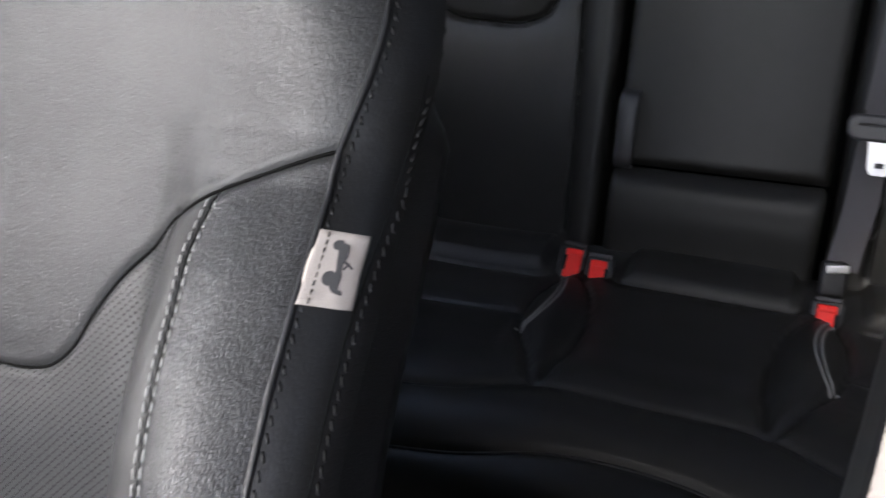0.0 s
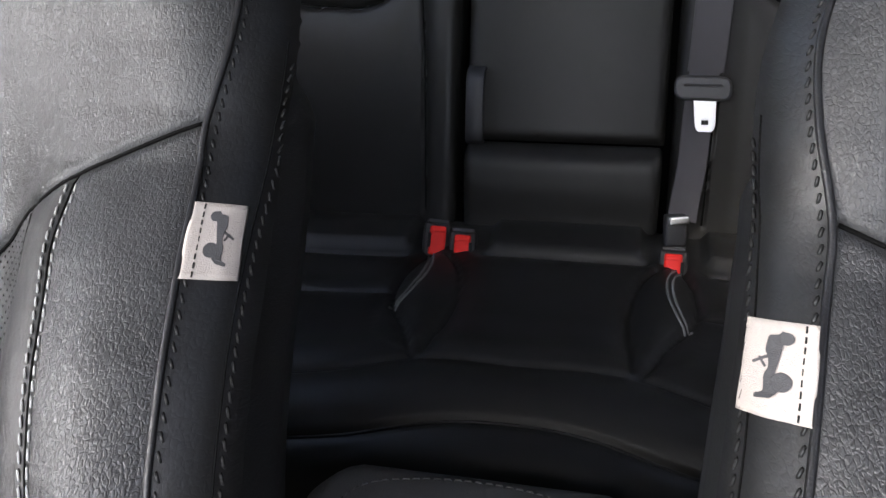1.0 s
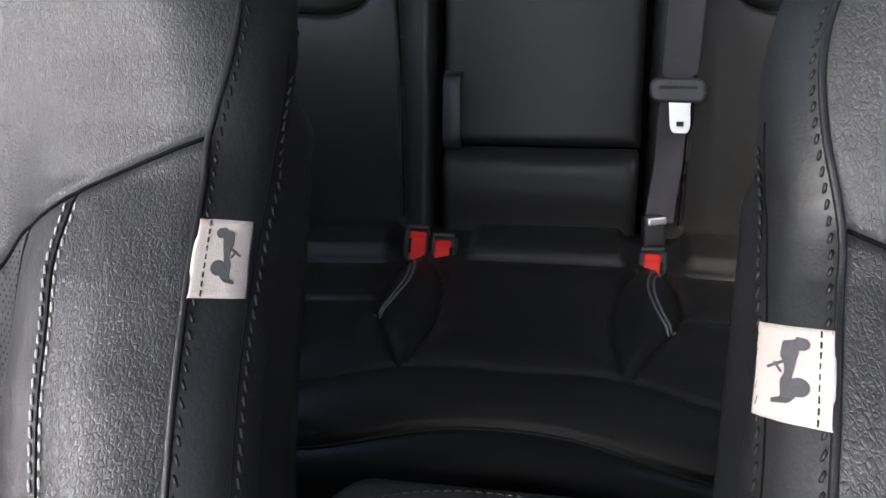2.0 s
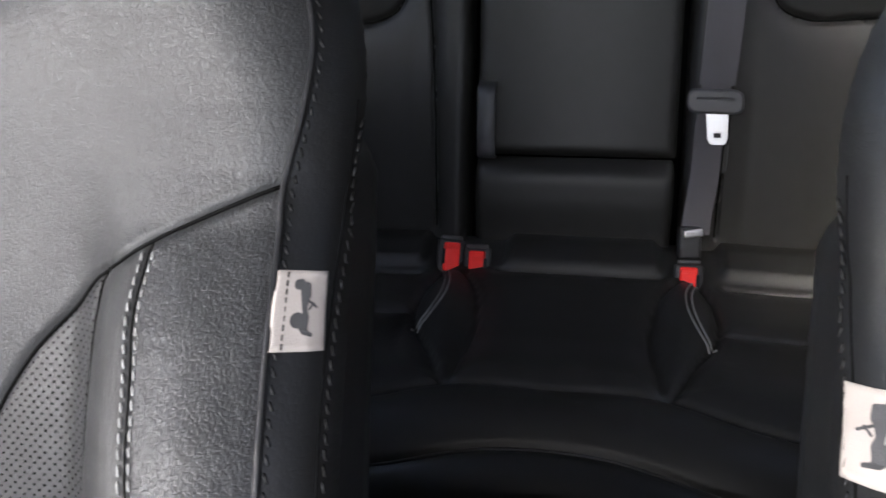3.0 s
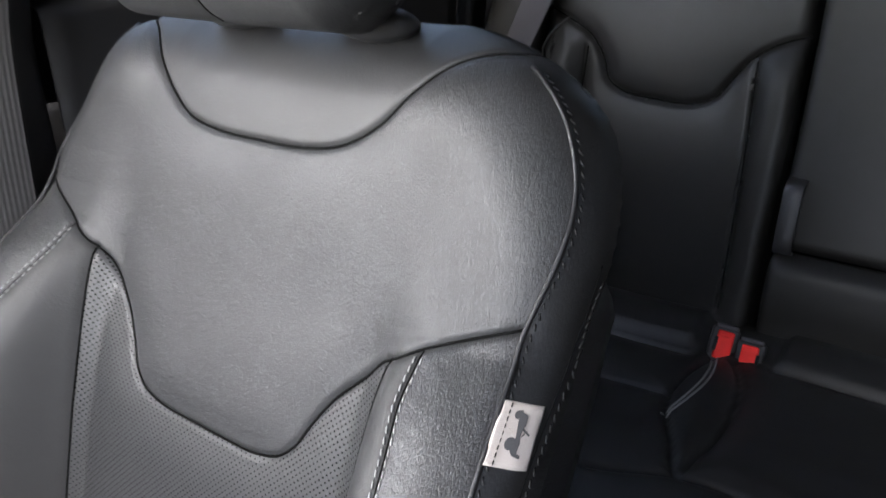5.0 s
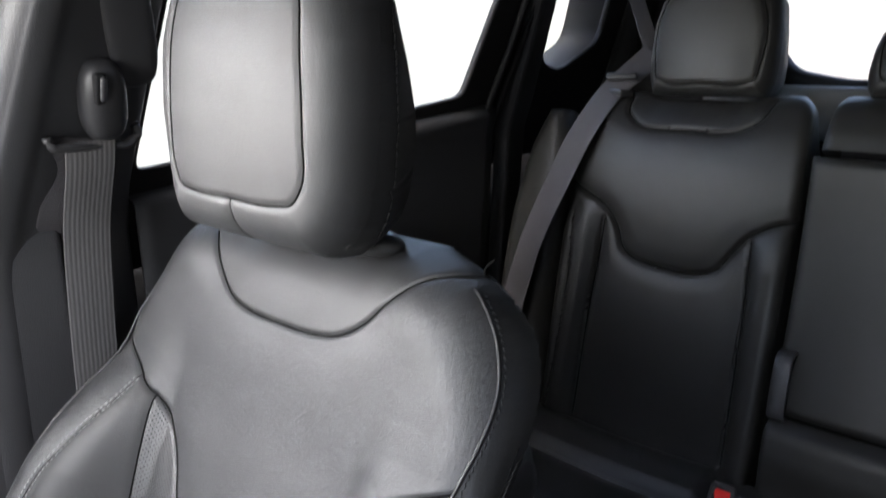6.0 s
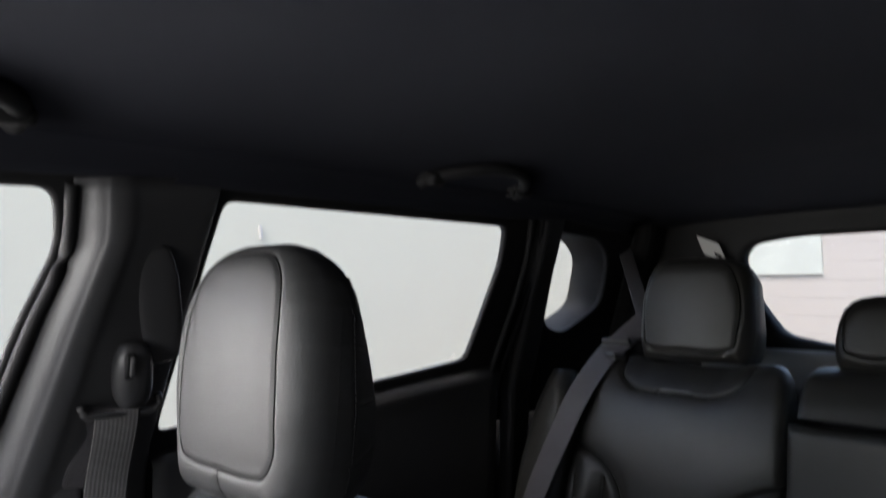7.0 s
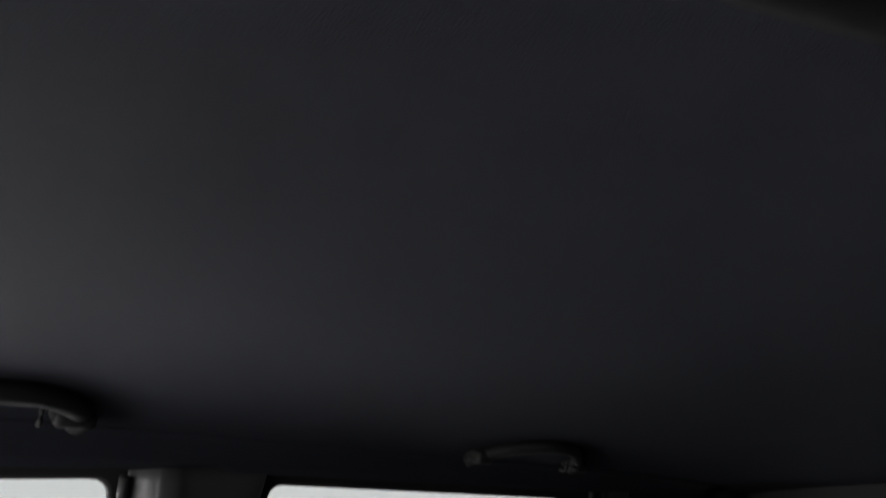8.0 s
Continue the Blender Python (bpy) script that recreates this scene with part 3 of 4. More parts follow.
PANEL = [(0.2371, 0.4939), (0.2317, 0.4914), (0.2119, 0.482), (0.1868, 0.4692), (0.1664, 0.4561), (0.1479, 0.4465), (0.1341, 0.4326), (0.1128, 0.4099), (0.0993, 0.3885), (0.088, 0.368), (0.075, 0.357), (0.058, 0.352), (0.02, 0.35), (0, 0.35)]
RIDGE = [(0.1834, 0.466), (0.1862, 0.4383), (0.193, 0.4119), (0.2016, 0.3761), (0.2095, 0.3492), (0.217, 0.31), (0.226, 0.2), (0.226, 0.02)]
CREST = [(0.1840, 0.466), (0.1870, 0.4383), (0.1955, 0.4119), (0.2062, 0.3761), (0.2155, 0.3492), (0.2235, 0.31), (0.233, 0.2), (0.233, 0.02)]
SIDE_SEAM = [(float(np.interp(v, *np.array(WIDTH).T)) - 0.0045 + 0.0035 * float(ease(0.40, 0.52, v)), float(v)) for v in np.linspace(0.0, 0.535, 40)]
INSERT = [(0.1585, 0.4535), (0.1555, 0.42), (0.152, 0.367), (0.151, 0.31), (0.151, 0)]


def both(line):
    """A line that crosses the middle: its right half and the mirrored left half."""
    return [*line, *[(-u, v) for u, v in line[::-1] if u > 0]]


def flip(line):
    return [(-u, v) for u, v in line]


def bolster(u, v):
    """Side bolsters that swell forward below the shoulders, and the sunk yoke under the headrest."""
    a = np.abs(u)
    b = np.interp(v, [0, 0.1, 0.2, 0.31, 0.355, 0.39, 0.41, 0.43, 0.455, 0.475, 0.5, 0.53, 0.57], [0.078, 0.086, 0.089, 0.083, 0.072, 0.058, 0.0485, 0.0385, 0.0245, 0.0140, 0.0065, 0.0022, 0])
    yoke = ease(0.560, 0.63, v) * (1 - ease(0.09, 0.17, a))
    # section: rises from the insert to the sewn crest, then rolls over gently and falls past the piping
    crest = np.interp(v, *np.array(RIDGE[::-1])[:, ::-1].T)
    pipe = np.interp(v, *np.array(WIDTH).T) - 0.0215
    s = np.clip((a - crest) / (pipe - crest), 0, 1)
    roll = (2 * s**3 - 3 * s**2 + 1) + (s**3 - 2 * s**2 + s) * 0.04 + (3 * s**2 - 2 * s**3) * 0.86 - (s**3 - s**2) * 0.36
    roll = roll + 0.095 * np.sin(math.pi * s)
    rise = ease(0.132, crest, a)
    past = np.clip(a - pipe, 0, 0.03)
    return b * np.where(a < crest, rise, roll) - np.minimum(1, b / 0.04) * 0.42 * past - 0.012 * yoke - 0.016 * ease(0.605, 0.68, v) * (1 - ease(0.12, 0.2, a))


def outboard_flare(u, v):
    """The outboard bolster stands a little wider than the inboard one."""
    return -0.012 * ease(0.15, 0.27, -u) * ease(0.2, 0.35, v) * (1 - ease(0.5, 0.58, v))


def front_seat(side, shift, label):
    seat = thing("bucket_seat", label, "car seat", "front seats")
    pad = Pad(-0.343, SPINE, 0.672, curve_points(WIDTH, 0.006), bolster, rim=curve_points(EDGE, 0.006), rim_top=0.07, thick=curve_points([(0, 0.085), (0.3, 0.085), (0.45, 0.082), (0.55, 0.07), (0.61, 0.055), (0.672, 0.042)], 0.006).tolist(), tuck=0.27, turn_in=0.525, flare=outboard_flare, puff=0.003, side=side, shift=shift,
              seams=[(both(YOKE), 0.0023, 0.0032), (both(PANEL), 0.0023, 0.0032), (CREST, 0.0016, 0.0016), (flip(CREST), 0.0016, 0.0016), (INSERT, 0.0022, 0.0022), (flip(INSERT), 0.0022, 0.0022)],
              flat_seams=[(SIDE_SEAM, 0.0022, 0.0012), (flip(SIDE_SEAM), 0.0022, 0.0012)])
    smooth = lambda line: curve_points(line, 0.004)
    P, Y, C, I = (l[np.argsort(l[:, 0])] for l in (smooth(PANEL), smooth(YOKE), smooth(CREST)[:, ::-1], smooth(INSERT)[:, ::-1]))
    above = lambda u, v: v > np.interp(abs(u), *P.T)
    past_piping = lambda u, v: (abs(u) > pad.half(v) - 0.0215 + 0.008 * ease(0.48, 0.58, v)) & (v < 0.64)
    regions = [
        ("edge_panel", lambda u, v: past_piping(u, v) & (u < 0), HIDE_SHADED, ""),
        ("edge_panel", past_piping, HIDE_SHADED, ""),
        ("yoke", lambda u, v: v > np.interp(abs(u), *Y.T), HIDE_SMOOTH, ""),
        ("shoulder_panel", above, HIDE, "smooth black leather shoulder panel"),
        ("perforated_insert", lambda u, v: abs(u) < np.interp(v, *I.T), HIDE_HOLES, "perforated black leather insert"),
        ("inner_bolster", lambda u, v: (abs(u) < np.interp(v, *C.T)) & (u < 0), HIDE_SMOOTH, ""),
        ("inner_bolster", lambda u, v: (abs(u) < np.interp(v, *C.T)), HIDE_SMOOTH, ""),
        ("bolster", lambda u, v: u < 0, HIDE_BOLSTER, "grained black leather side bolster"),
        ("bolster", lambda u, v: u > -9, HIDE_BOLSTER, "grained black leather side bolster"),
    ]
    pad.build(seat, regions, HIDE_SHADED, PLASTIC, 250, 360)
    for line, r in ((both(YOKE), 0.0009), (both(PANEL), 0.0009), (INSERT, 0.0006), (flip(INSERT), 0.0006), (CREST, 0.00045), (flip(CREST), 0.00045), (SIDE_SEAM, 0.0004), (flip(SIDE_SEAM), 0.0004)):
        part("seam", tube(pad.on(*curve_points(line, 0.004).T, 0.0010), r, 6), SEAM_SHADE, seat)
    for s in (1, -1):
        v = np.linspace(0.01, 0.642, 160)
        inset = 0.0215 - 0.008 * ease(0.48, 0.58, v)
        edge = list(zip(s * (pad.half(v) - inset), v))
        part("piping", tube(pad.on(*np.array(edge).T, 0.0005, False), 0.0016, 10), PIPING, seat)
        line = CREST if s > 0 else flip(CREST)
        for off in (-0.0027, 0.0027):
            tagged(part("stitching", stitches(pad, line, off, pitch=0.0055, length=0.0049, r=0.0007, slant=0.12), THREAD, seat, "pale grey double stitching"), kind="stuff")
        e2 = list(zip(s * (pad.half(v) - inset + 0.0027), v))
        tagged(part("stitching", stitches(pad, e2, 0.0, over=0.0003, pitch=0.0062, length=0.0046, r=0.0008, slant=0.3), HIDE_SHADED, seat, "puckered leather stitches beside the piping"), kind="stuff")
        e3 = SIDE_SEAM if s > 0 else flip(SIDE_SEAM)
        tagged(part("side_stitching", stitches(pad, e3, -s * 0.0017, over=0.0007, pitch=0.0056, length=0.0052, r=0.0009, slant=0.15), THREAD_SIDE, seat), kind="stuff")
    # woven flag sewn into the inboard piping
    flag_label(pad, seat, 0.0190 if side > 0 else 0.0226)
    # headrest
    rest_spine = [(0.3795, 0.977), (0.381, 0.985), (0.388, 1.02), (0.396, 1.09), (0.406, 1.15), (0.418, 1.19), (0.431, 1.222), (0.448, 1.252), (0.456, 1.265)]
    rest_width = [(-0.008, 0.092), (0.004, 0.106), (0.02, 0.117), (0.045, 0.126), (0.1, 0.132), (0.16, 0.13), (0.2, 0.122), (0.225, 0.111), (0.243, 0.095), (0.256, 0.076), (0.264, 0.055), (0.268, 0.03)]
    face = [(0, 0.031), (0.06, 0.0315), (0.083, 0.036), (0.093, 0.05), (0.096, 0.09), (0.094, 0.14), (0.088, 0.19), (0.078, 0.22), (0.058, 0.24), (0, 0.25)]
    rest_width, face = [(v + 0.0081 + 0.006 * max(0, v) / 0.268, w + 0.0055) for v, w in rest_width], [(u, v + 0.0081) for u, v in face]
    loop = [*face, *flip(face)[::-1]]
    rest = Pad(-0.343, rest_spine, 0.282, rest_width, lambda u, v: 0.006 * (1 - (u / 0.13) ** 2), rim=0.042, rim_top=0.046, closed=True,
               thick=[(0, 0.066), (0.1, 0.060), (0.2, 0.042), (0.276, 0.03)], tuck=0.14, puff=0.002, side=side, shift=shift,
               seams=[(loop, 0.0032, 0.0022), ([(0, 0.039), (0.002, 0.0)], 0.003, 0.0015)])
    FW = np.array([(v, u) for u, v in face])
    rest.build(seat, [
        ("headrest_face", lambda u, v: (abs(u) < np.interp(v, *FW.T)) & (v > 0.039) & (v < 0.258), HIDE_SMOOTH, "smooth leather headrest face"),
        ("headrest_border", lambda u, v: v > -1, HIDE_SMOOTH, ""),
    ], HIDE_SMOOTH, HIDE_SMOOTH, 130, 140, "headrest_side")
    part("headrest_seam", tube(rest.on(*curve_points(loop, 0.004).T, 0.0004), 0.0009, 6), SEAM_SHADE, seat)
    part("headrest_seam", tube(rest.on(*curve_points([(0, 0.039), (0.001, 0.02), (0.002, 0.002)], 0.004).T, 0.0003), 0.0007, 6), SEAM_SHADE, seat)
    for s in (1, -1):
        dashes(rest, s, 0.02, 0.245, lambda v: 0.36, THREAD_SIDE, seat, "headrest_stitching")
    for dx in (-0.068, 0.068):
        x = side * (-0.343 + dx)
        foot, head = np.array([x, 0.478, 0.955]) + shift, np.array([x, 0.452, 1.03]) + shift
        part("headrest_post", tube([foot, (foot + head) / 2, head], 0.007, 12), STEEL, seat)
        bm = bmesh.new()
        bmesh.ops.create_uvsphere(bm, u_segments=20, v_segments=10, radius=1)
        bmesh.ops.transform(bm, matrix=Matrix.LocRotScale(Vector(foot) + Vector((0, 0, 0.008)), Euler((radians(-12), 0, 0)), (0.034, 0.026, 0.013)), verts=bm.verts)
        part("post_guide", bm, PLASTIC, seat, "black plastic headrest guide")
    # seat cushion under the backrest
    base = Pad(-0.343, [(-0.26, 0.20), (-0.27, 0.27), (-0.24, 0.325), (-0.18, 0.345), (0, 0.325), (0.15, 0.305), (0.26, 0.30)], 0.62, [(0, 0.24), (0.1, 0.25), (0.62, 0.26)],
               lambda u, v: 0.05 * ease(0.15, 0.22, abs(u)), rim=0.03, thick=0.12, side=side, shift=shift)
    base.build(seat, [("seat_cushion", lambda u, v: v > -1, HIDE_SMOOTH, "")], HIDE_SMOOTH, PLASTIC, 40, 50)
    part("seat_plinth", lump((0.36, 0.42, 0.2), (side * -0.343 + shift[0], 0.02, 0.1), 0.03), PLASTIC, seat)
    return seat, pad


def dashes(pad, s, v0, v1, way, material, seat, name="side_stitching"):
    """Short stitches along a pad's side wall; way(v): share of the wall's depth at which they run."""
    V, F = [], []
    for v in np.arange(v0, v1, 0.0075):
        ends = pad.on_wall(s, np.array([v, v + 0.0048]), way(v))
        cord = tube([ends[0], ends.mean(0), ends[1]], 0.0009, 5)
        base = len(V)
        V += [w.co[:] for w in cord.vertices]
        F += [tuple(base + k for k in q.vertices) for q in cord.polygons]
    tagged(part(name, mesh_of(name, V, F), material, seat), kind="stuff")


def flag_label(pad, seat, wide):
    """A small cloth flag with a printed grey open-topped car, sewn into the piping on the inboard side."""
    va, vb = 0.4245, 0.4575

    def skin(a, b, over):
        return pad.on(pad.half(a) - 0.0235 + b, a, over)
    n, m = 14, 14
    A, B = np.meshgrid(np.linspace(va, vb, n), np.linspace(0.003, wide, m), indexing="ij")
    lift = 0.0010 + 0.0007 * np.exp(-(((B - 0.004) / 0.002) ** 2)) + 0.0004 * np.sin(A * 260) + 0.0013 * ease(0.011, 0.016, B)
    top, low = skin(A, B, lift + 0.0011), skin(A, B, lift - 0.0004)
    V = np.concatenate([top.reshape(-1, 3), low.reshape(-1, 3)])
    i = np.arange(n * m).reshape(n, m)
    q = np.stack([i[:-1, :-1], i[1:, :-1], i[1:, 1:], i[:-1, 1:]], -1).reshape(-1, 4)
    F = [*map(tuple, q), *map(tuple, q[:, ::-1] + n * m)]
    r = [*i[0, :-1], *i[:-1, -1], *i[-1, :0:-1], *i[:0:-1, 0]]
    F += [(r[k - 1], r[k], r[k] + n * m, r[k - 1] + n * m) for k in range(len(r))]
    flag = part("flag_label", mesh_of("flag_label", V, F), CLOTH, seat, "cream woven flag label with a grey car print")

    def ink(shape):
        ring = rounded(shape, 0.04, 4)
        to = lambda p, q, d: skin(vb - q * (vb - va), 0.0078 + p * (wide - 0.0078), 0.0030 + d + 0.0013 * ease(0.011, 0.016, 0.0078 + p * (wide - 0.0078)))
        me = plate("print", ring, [], 0.0004, 0.0001, to)
        part("print", me, CLOTH_INK, flag)
    disc = lambda x, y, a, b: [(x + a * math.cos(t), y + b * math.sin(t)) for t in np.linspace(0, 2 * math.pi, 16, endpoint=False)]
    ink(disc(0.30, 0.18, 0.135, 0.07))
    ink(disc(0.32, 0.63, 0.2, 0.1))
    ink([(0.31, 0.115), (0.40, 0.10), (0.44, 0.14), (0.64, 0.16), (0.67, 0.33), (0.61, 0.38), (0.58, 0.5), (0.65, 0.58), (0.62, 0.75), (0.76, 0.785), (0.76, 0.83), (0.50, 0.80), (0.36, 0.73), (0.46, 0.55), (0.40, 0.39), (0.36, 0.25)])
    ink([(0.60, 0.36), (0.86, 0.46), (0.84, 0.485), (0.58, 0.39)])
    ink([(0.62, 0.49), (0.74, 0.395), (0.77, 0.41), (0.65, 0.51)])
    for k in range(9):
        v0 = va + (k + 0.5) / 9 * (vb - va)
        ends = skin(np.array([v0 - 0.0011, v0 + 0.0011]), np.array([0.0070, 0.0070]), 0.0022)
        part("thread", tube([ends[0], (ends[0] + ends[1]) / 2, ends[1]], 0.0004, 5), THREAD_DARK, flag)
    return flag


left_seat, left_pad = front_seat(1, np.zeros(3), "black leather front seat with grey double stitching and a headrest")
right_seat, right_pad = front_seat(-1, np.array([0.0505, -0.025, -0.0215]), "black leather front seat beside the centre console, slid a little forward")


# ---- rear bench ----
R_SPINE = [(1.085, 0.40), (1.105, 0.46), (1.13, 0.55), (1.158, 0.65), (1.178, 0.72), (1.198, 0.82), (1.222, 0.90), (1.248, 0.95), (1.285, 0.982), (1.33, 0.99), (1.36, 0.985)]
R_WIDTH = [(0, 0.195), (0.3, 0.198), (0.5, 0.197), (0.58, 0.193), (0.64, 0.185), (0.672, 0.17)]
rq = curve_points(R_SPINE, 0.002)
rs_len = np.r_[0, np.cumsum(np.hypot(*np.diff(rq, axis=0).T))]


def rv(z):
    """Way along the rear spine at a height."""
    top = int(np.argmax(rq[:, 1]))
    return float(np.interp(z, rq[:top, 1], rs_len[:top]))


R_PANEL = [(-0.2, rv(0.842)), (-0.165, rv(0.827)), (-0.12, rv(0.804)), (-0.095, rv(0.772)), (-0.08, rv(0.737)), (-0.06, rv(0.726)), (0, rv(0.718)), (0.06, rv(0.719)), (0.085, rv(0.729)), (0.105, rv(0.755)), (0.13, rv(0.787)), (0.165, rv(0.810)), (0.2, rv(0.822))]
R_DIP = [(-0.124, rv(0.985)), (-0.114, rv(0.962)), (-0.088, rv(0.947)), (0, rv(0.942)), (0.088, rv(0.947)), (0.114, rv(0.962)), (0.124, rv(0.985))]


def rear_seat(side):
    seat = thing("rear_bench_seat", "black leather rear seat backrest with a headrest", "car seat", "rear backrests")
    lo = rv(0.44)
    seams = [(R_PANEL, 0.0035, 0.009), (R_DIP, 0.003, 0.007), ([(-0.122, rv(0.785)), (-0.128, rv(0.65)), (-0.13, lo)], 0.003, 0.007), ([(0.138, rv(0.785)), (0.145, rv(0.65)), (0.15, lo)], 0.003, 0.008), ([(-0.18, rv(0.80)), (-0.172, rv(0.7)), (-0.18, lo)], 0.0015, 0.002)]
    pad = Pad(-0.345, R_SPINE, 0.672, R_WIDTH, lambda u, v: 0.018 * ease(0.11, 0.17, abs(u)) * (1 - ease(rv(0.74), rv(0.83), v)) - 0.012 * ease(rv(0.93), rv(0.98), v) * (1 - ease(0.07, 0.12, abs(u))),
              rim=0.018, rim_top=0.03, thick=0.13, puff=0.005, side=side, seams=seams)
    RP, RD = np.array(R_PANEL), np.array(R_DIP)
    pad.build(seat, [
        ("headrest_recess", lambda u, v: (abs(u) < 0.124) & (v > np.interp(u, *RD.T)), HIDE_REAR, ""),
        ("shoulder_panel", lambda u, v: v > np.interp(u, *RP.T), HIDE_REAR, ""),
        ("insert", lambda u, v: (u > -0.126) & (u < 0.142), HIDE_REAR, ""),
        ("bolster", lambda u, v: u < 0, HIDE_REAR, ""),
        ("bolster", lambda u, v: u > -9, HIDE_REAR, ""),
    ], HIDE_REAR, CARPET, 110, 160)
    for line in [l for l, w, g in seams[:4]]:
        part("seam", tube(pad.on(*curve_points(line, 0.006).T, 0.001), 0.0017, 6), SEAM_SHADE, seat)
    tagged(part("stitching", stitches(pad, [(-0.18, rv(0.80)), (-0.172, rv(0.7)), (-0.18, lo)], 0.0, over=0.002, r=0.0006), THREAD_DARK, seat), kind="stuff")
    rear_headrest(seat, side * -0.343, 0.110, 0.99, 1.184)
    bm = lump((0.05, 0.03, 0.012), (side * -0.495, 1.285, 0.992), 0.005, turn=(-10, 0, side * -25))
    part("belt_guide", bm, PLASTIC, seat)
    return seat


def rear_headrest(seat, x0, w, z0, z1):
    h = z1 - z0
    spine = [(1.292, z0), (1.30, z0 + 0.25 * h), (1.318, z0 + 0.7 * h), (1.335, z0 + h), (1.345, z0 + 1.1 * h)]
    width = [(0, w - 0.012), (0.12 * h, w - 0.003), (0.3 * h, w), (0.6 * h, w - 0.002), (0.8 * h, w - 0.008), (0.92 * h, w - 0.022), (0.97 * h, w - 0.038), (h, w - 0.06)]
    face = [(0, 0.02), (w - 0.04, 0.021), (w - 0.024, 0.03), (w - 0.02, 0.05), (w - 0.022, 0.7 * h), (w - 0.04, 0.88 * h), (0, 0.92 * h)]
    p = Pad(x0, spine, h, width, lambda u, v: 0.012 * (1 - (u / w) ** 2), rim=0.03, rim_top=0.04, closed=True, thick=[(0, 0.07), (h, 0.04)], puff=0.001,
            seams=[([*face, *flip(face)[::-1]], 0.004, 0.0022)])
    p.build(seat, [("headrest", lambda u, v: v > -1, HIDE_REAR, "black leather rear headrest")], HIDE_REAR, HIDE_REAR, 90, 80, "headrest_side")
    part("headrest_seam", tube(p.on(*curve_points([*face, *flip(face)[::-1]], 0.005).T, 0.0005), 0.0011, 6), SEAM_SHADE, seat)


rear_seat(1)
rear_seat(-1)

mid = thing("rear_centre_seat", "black leather centre rear seat with a folded-up armrest and low headrest", "car seat")
centre = mid
arm = Pad(0, [(1.112, 0.548), (1.148, 0.66), (1.178, 0.80), (1.196, 0.925), (1.20, 0.95)], 0.385, [(0, 0.138), (0.385, 0.133)], lambda u, v: 0.006 * (1 - (u / 0.135) ** 2), rim=0.014, closed=True, thick=0.08)
arm.build(centre, [("armrest_face", lambda u, v: v > -1, HIDE_REAR, "")], HIDE_REAR, HIDE_REAR, 50, 70)
pull = [(-0.121, 1.150, 0.642), (-0.121, 1.122, 0.639), (-0.121, 1.112, 0.615), (-0.121, 1.102, 0.575), (-0.121, 1.100, 0.551), (-0.121, 1.115, 0.543)]
part("pull_strap", ribbon(pull, (1, 0, 0), 0.025, 0.005), PLASTIC, centre, "black pull strap")
lowpad = Pad(0, [(1.06, 0.395), (1.072, 0.44), (1.08, 0.50), (1.092, 0.532), (1.12, 0.545), (1.15, 0.546)], 0.178, [(0, 0.136), (0.178, 0.136)], rim=0.012, thick=0.05)
lowpad.build(mid, [("lower_pad", lambda u, v: v > -1, HIDE_REAR, "")], HIDE_REAR, CARPET, 40, 50)
toppad = Pad(0, [(1.222, 0.93), (1.235, 0.955), (1.265, 0.985), (1.31, 0.995), (1.35, 0.985)], 0.14, [(0, 0.13), (0.14, 0.128)], rim=0.014, thick=0.06)
toppad.build(mid, [("top_roll", lambda u, v: v > -1, HIDE_REAR, "")], HIDE_REAR, CARPET, 40, 40)
rear_headrest(mid, 0.0, 0.102, 0.995, 1.122)
part("backing", lump((0.27, 0.05, 0.5), (0, 1.30, 0.70), 0.01, turn=(-13, 0, 0)), CARPET, mid)

bench = thing("rear_cushion", "black leather rear bench cushion with stitched leaf-shaped flaps", "car seat")
B_SPINE = [(0.63, 0.24), (0.575, 0.33), (0.562, 0.40), (0.582, 0.452), (0.63, 0.476), (0.69, 0.478), (0.80, 0.456), (0.95, 0.432), (1.02, 0.425), (1.06, 0.428), (1.09, 0.42), (1.11, 0.40)]
bq = curve_points(B_SPINE, 0.002)
b_len = np.r_[0, np.cumsum(np.hypot(*np.diff(bq, axis=0).T))]


def bv_of(y):
    top = int(np.argmin(bq[:, 0]))
    return float(np.interp(y, bq[top:, 0], b_len[top:]))


def leaf(s):
    pts = [(0.137, 0.983), (0.118, 0.94), (0.101, 0.851), (0.0985, 0.79), (0.102, 0.735), (0.108, 0.692), (0.134, 0.742), (0.163, 0.805), (0.178, 0.87), (0.179, 0.932), (0.166, 0.992)]
    return [(s * a, bv_of(y)) for a, y in pts]


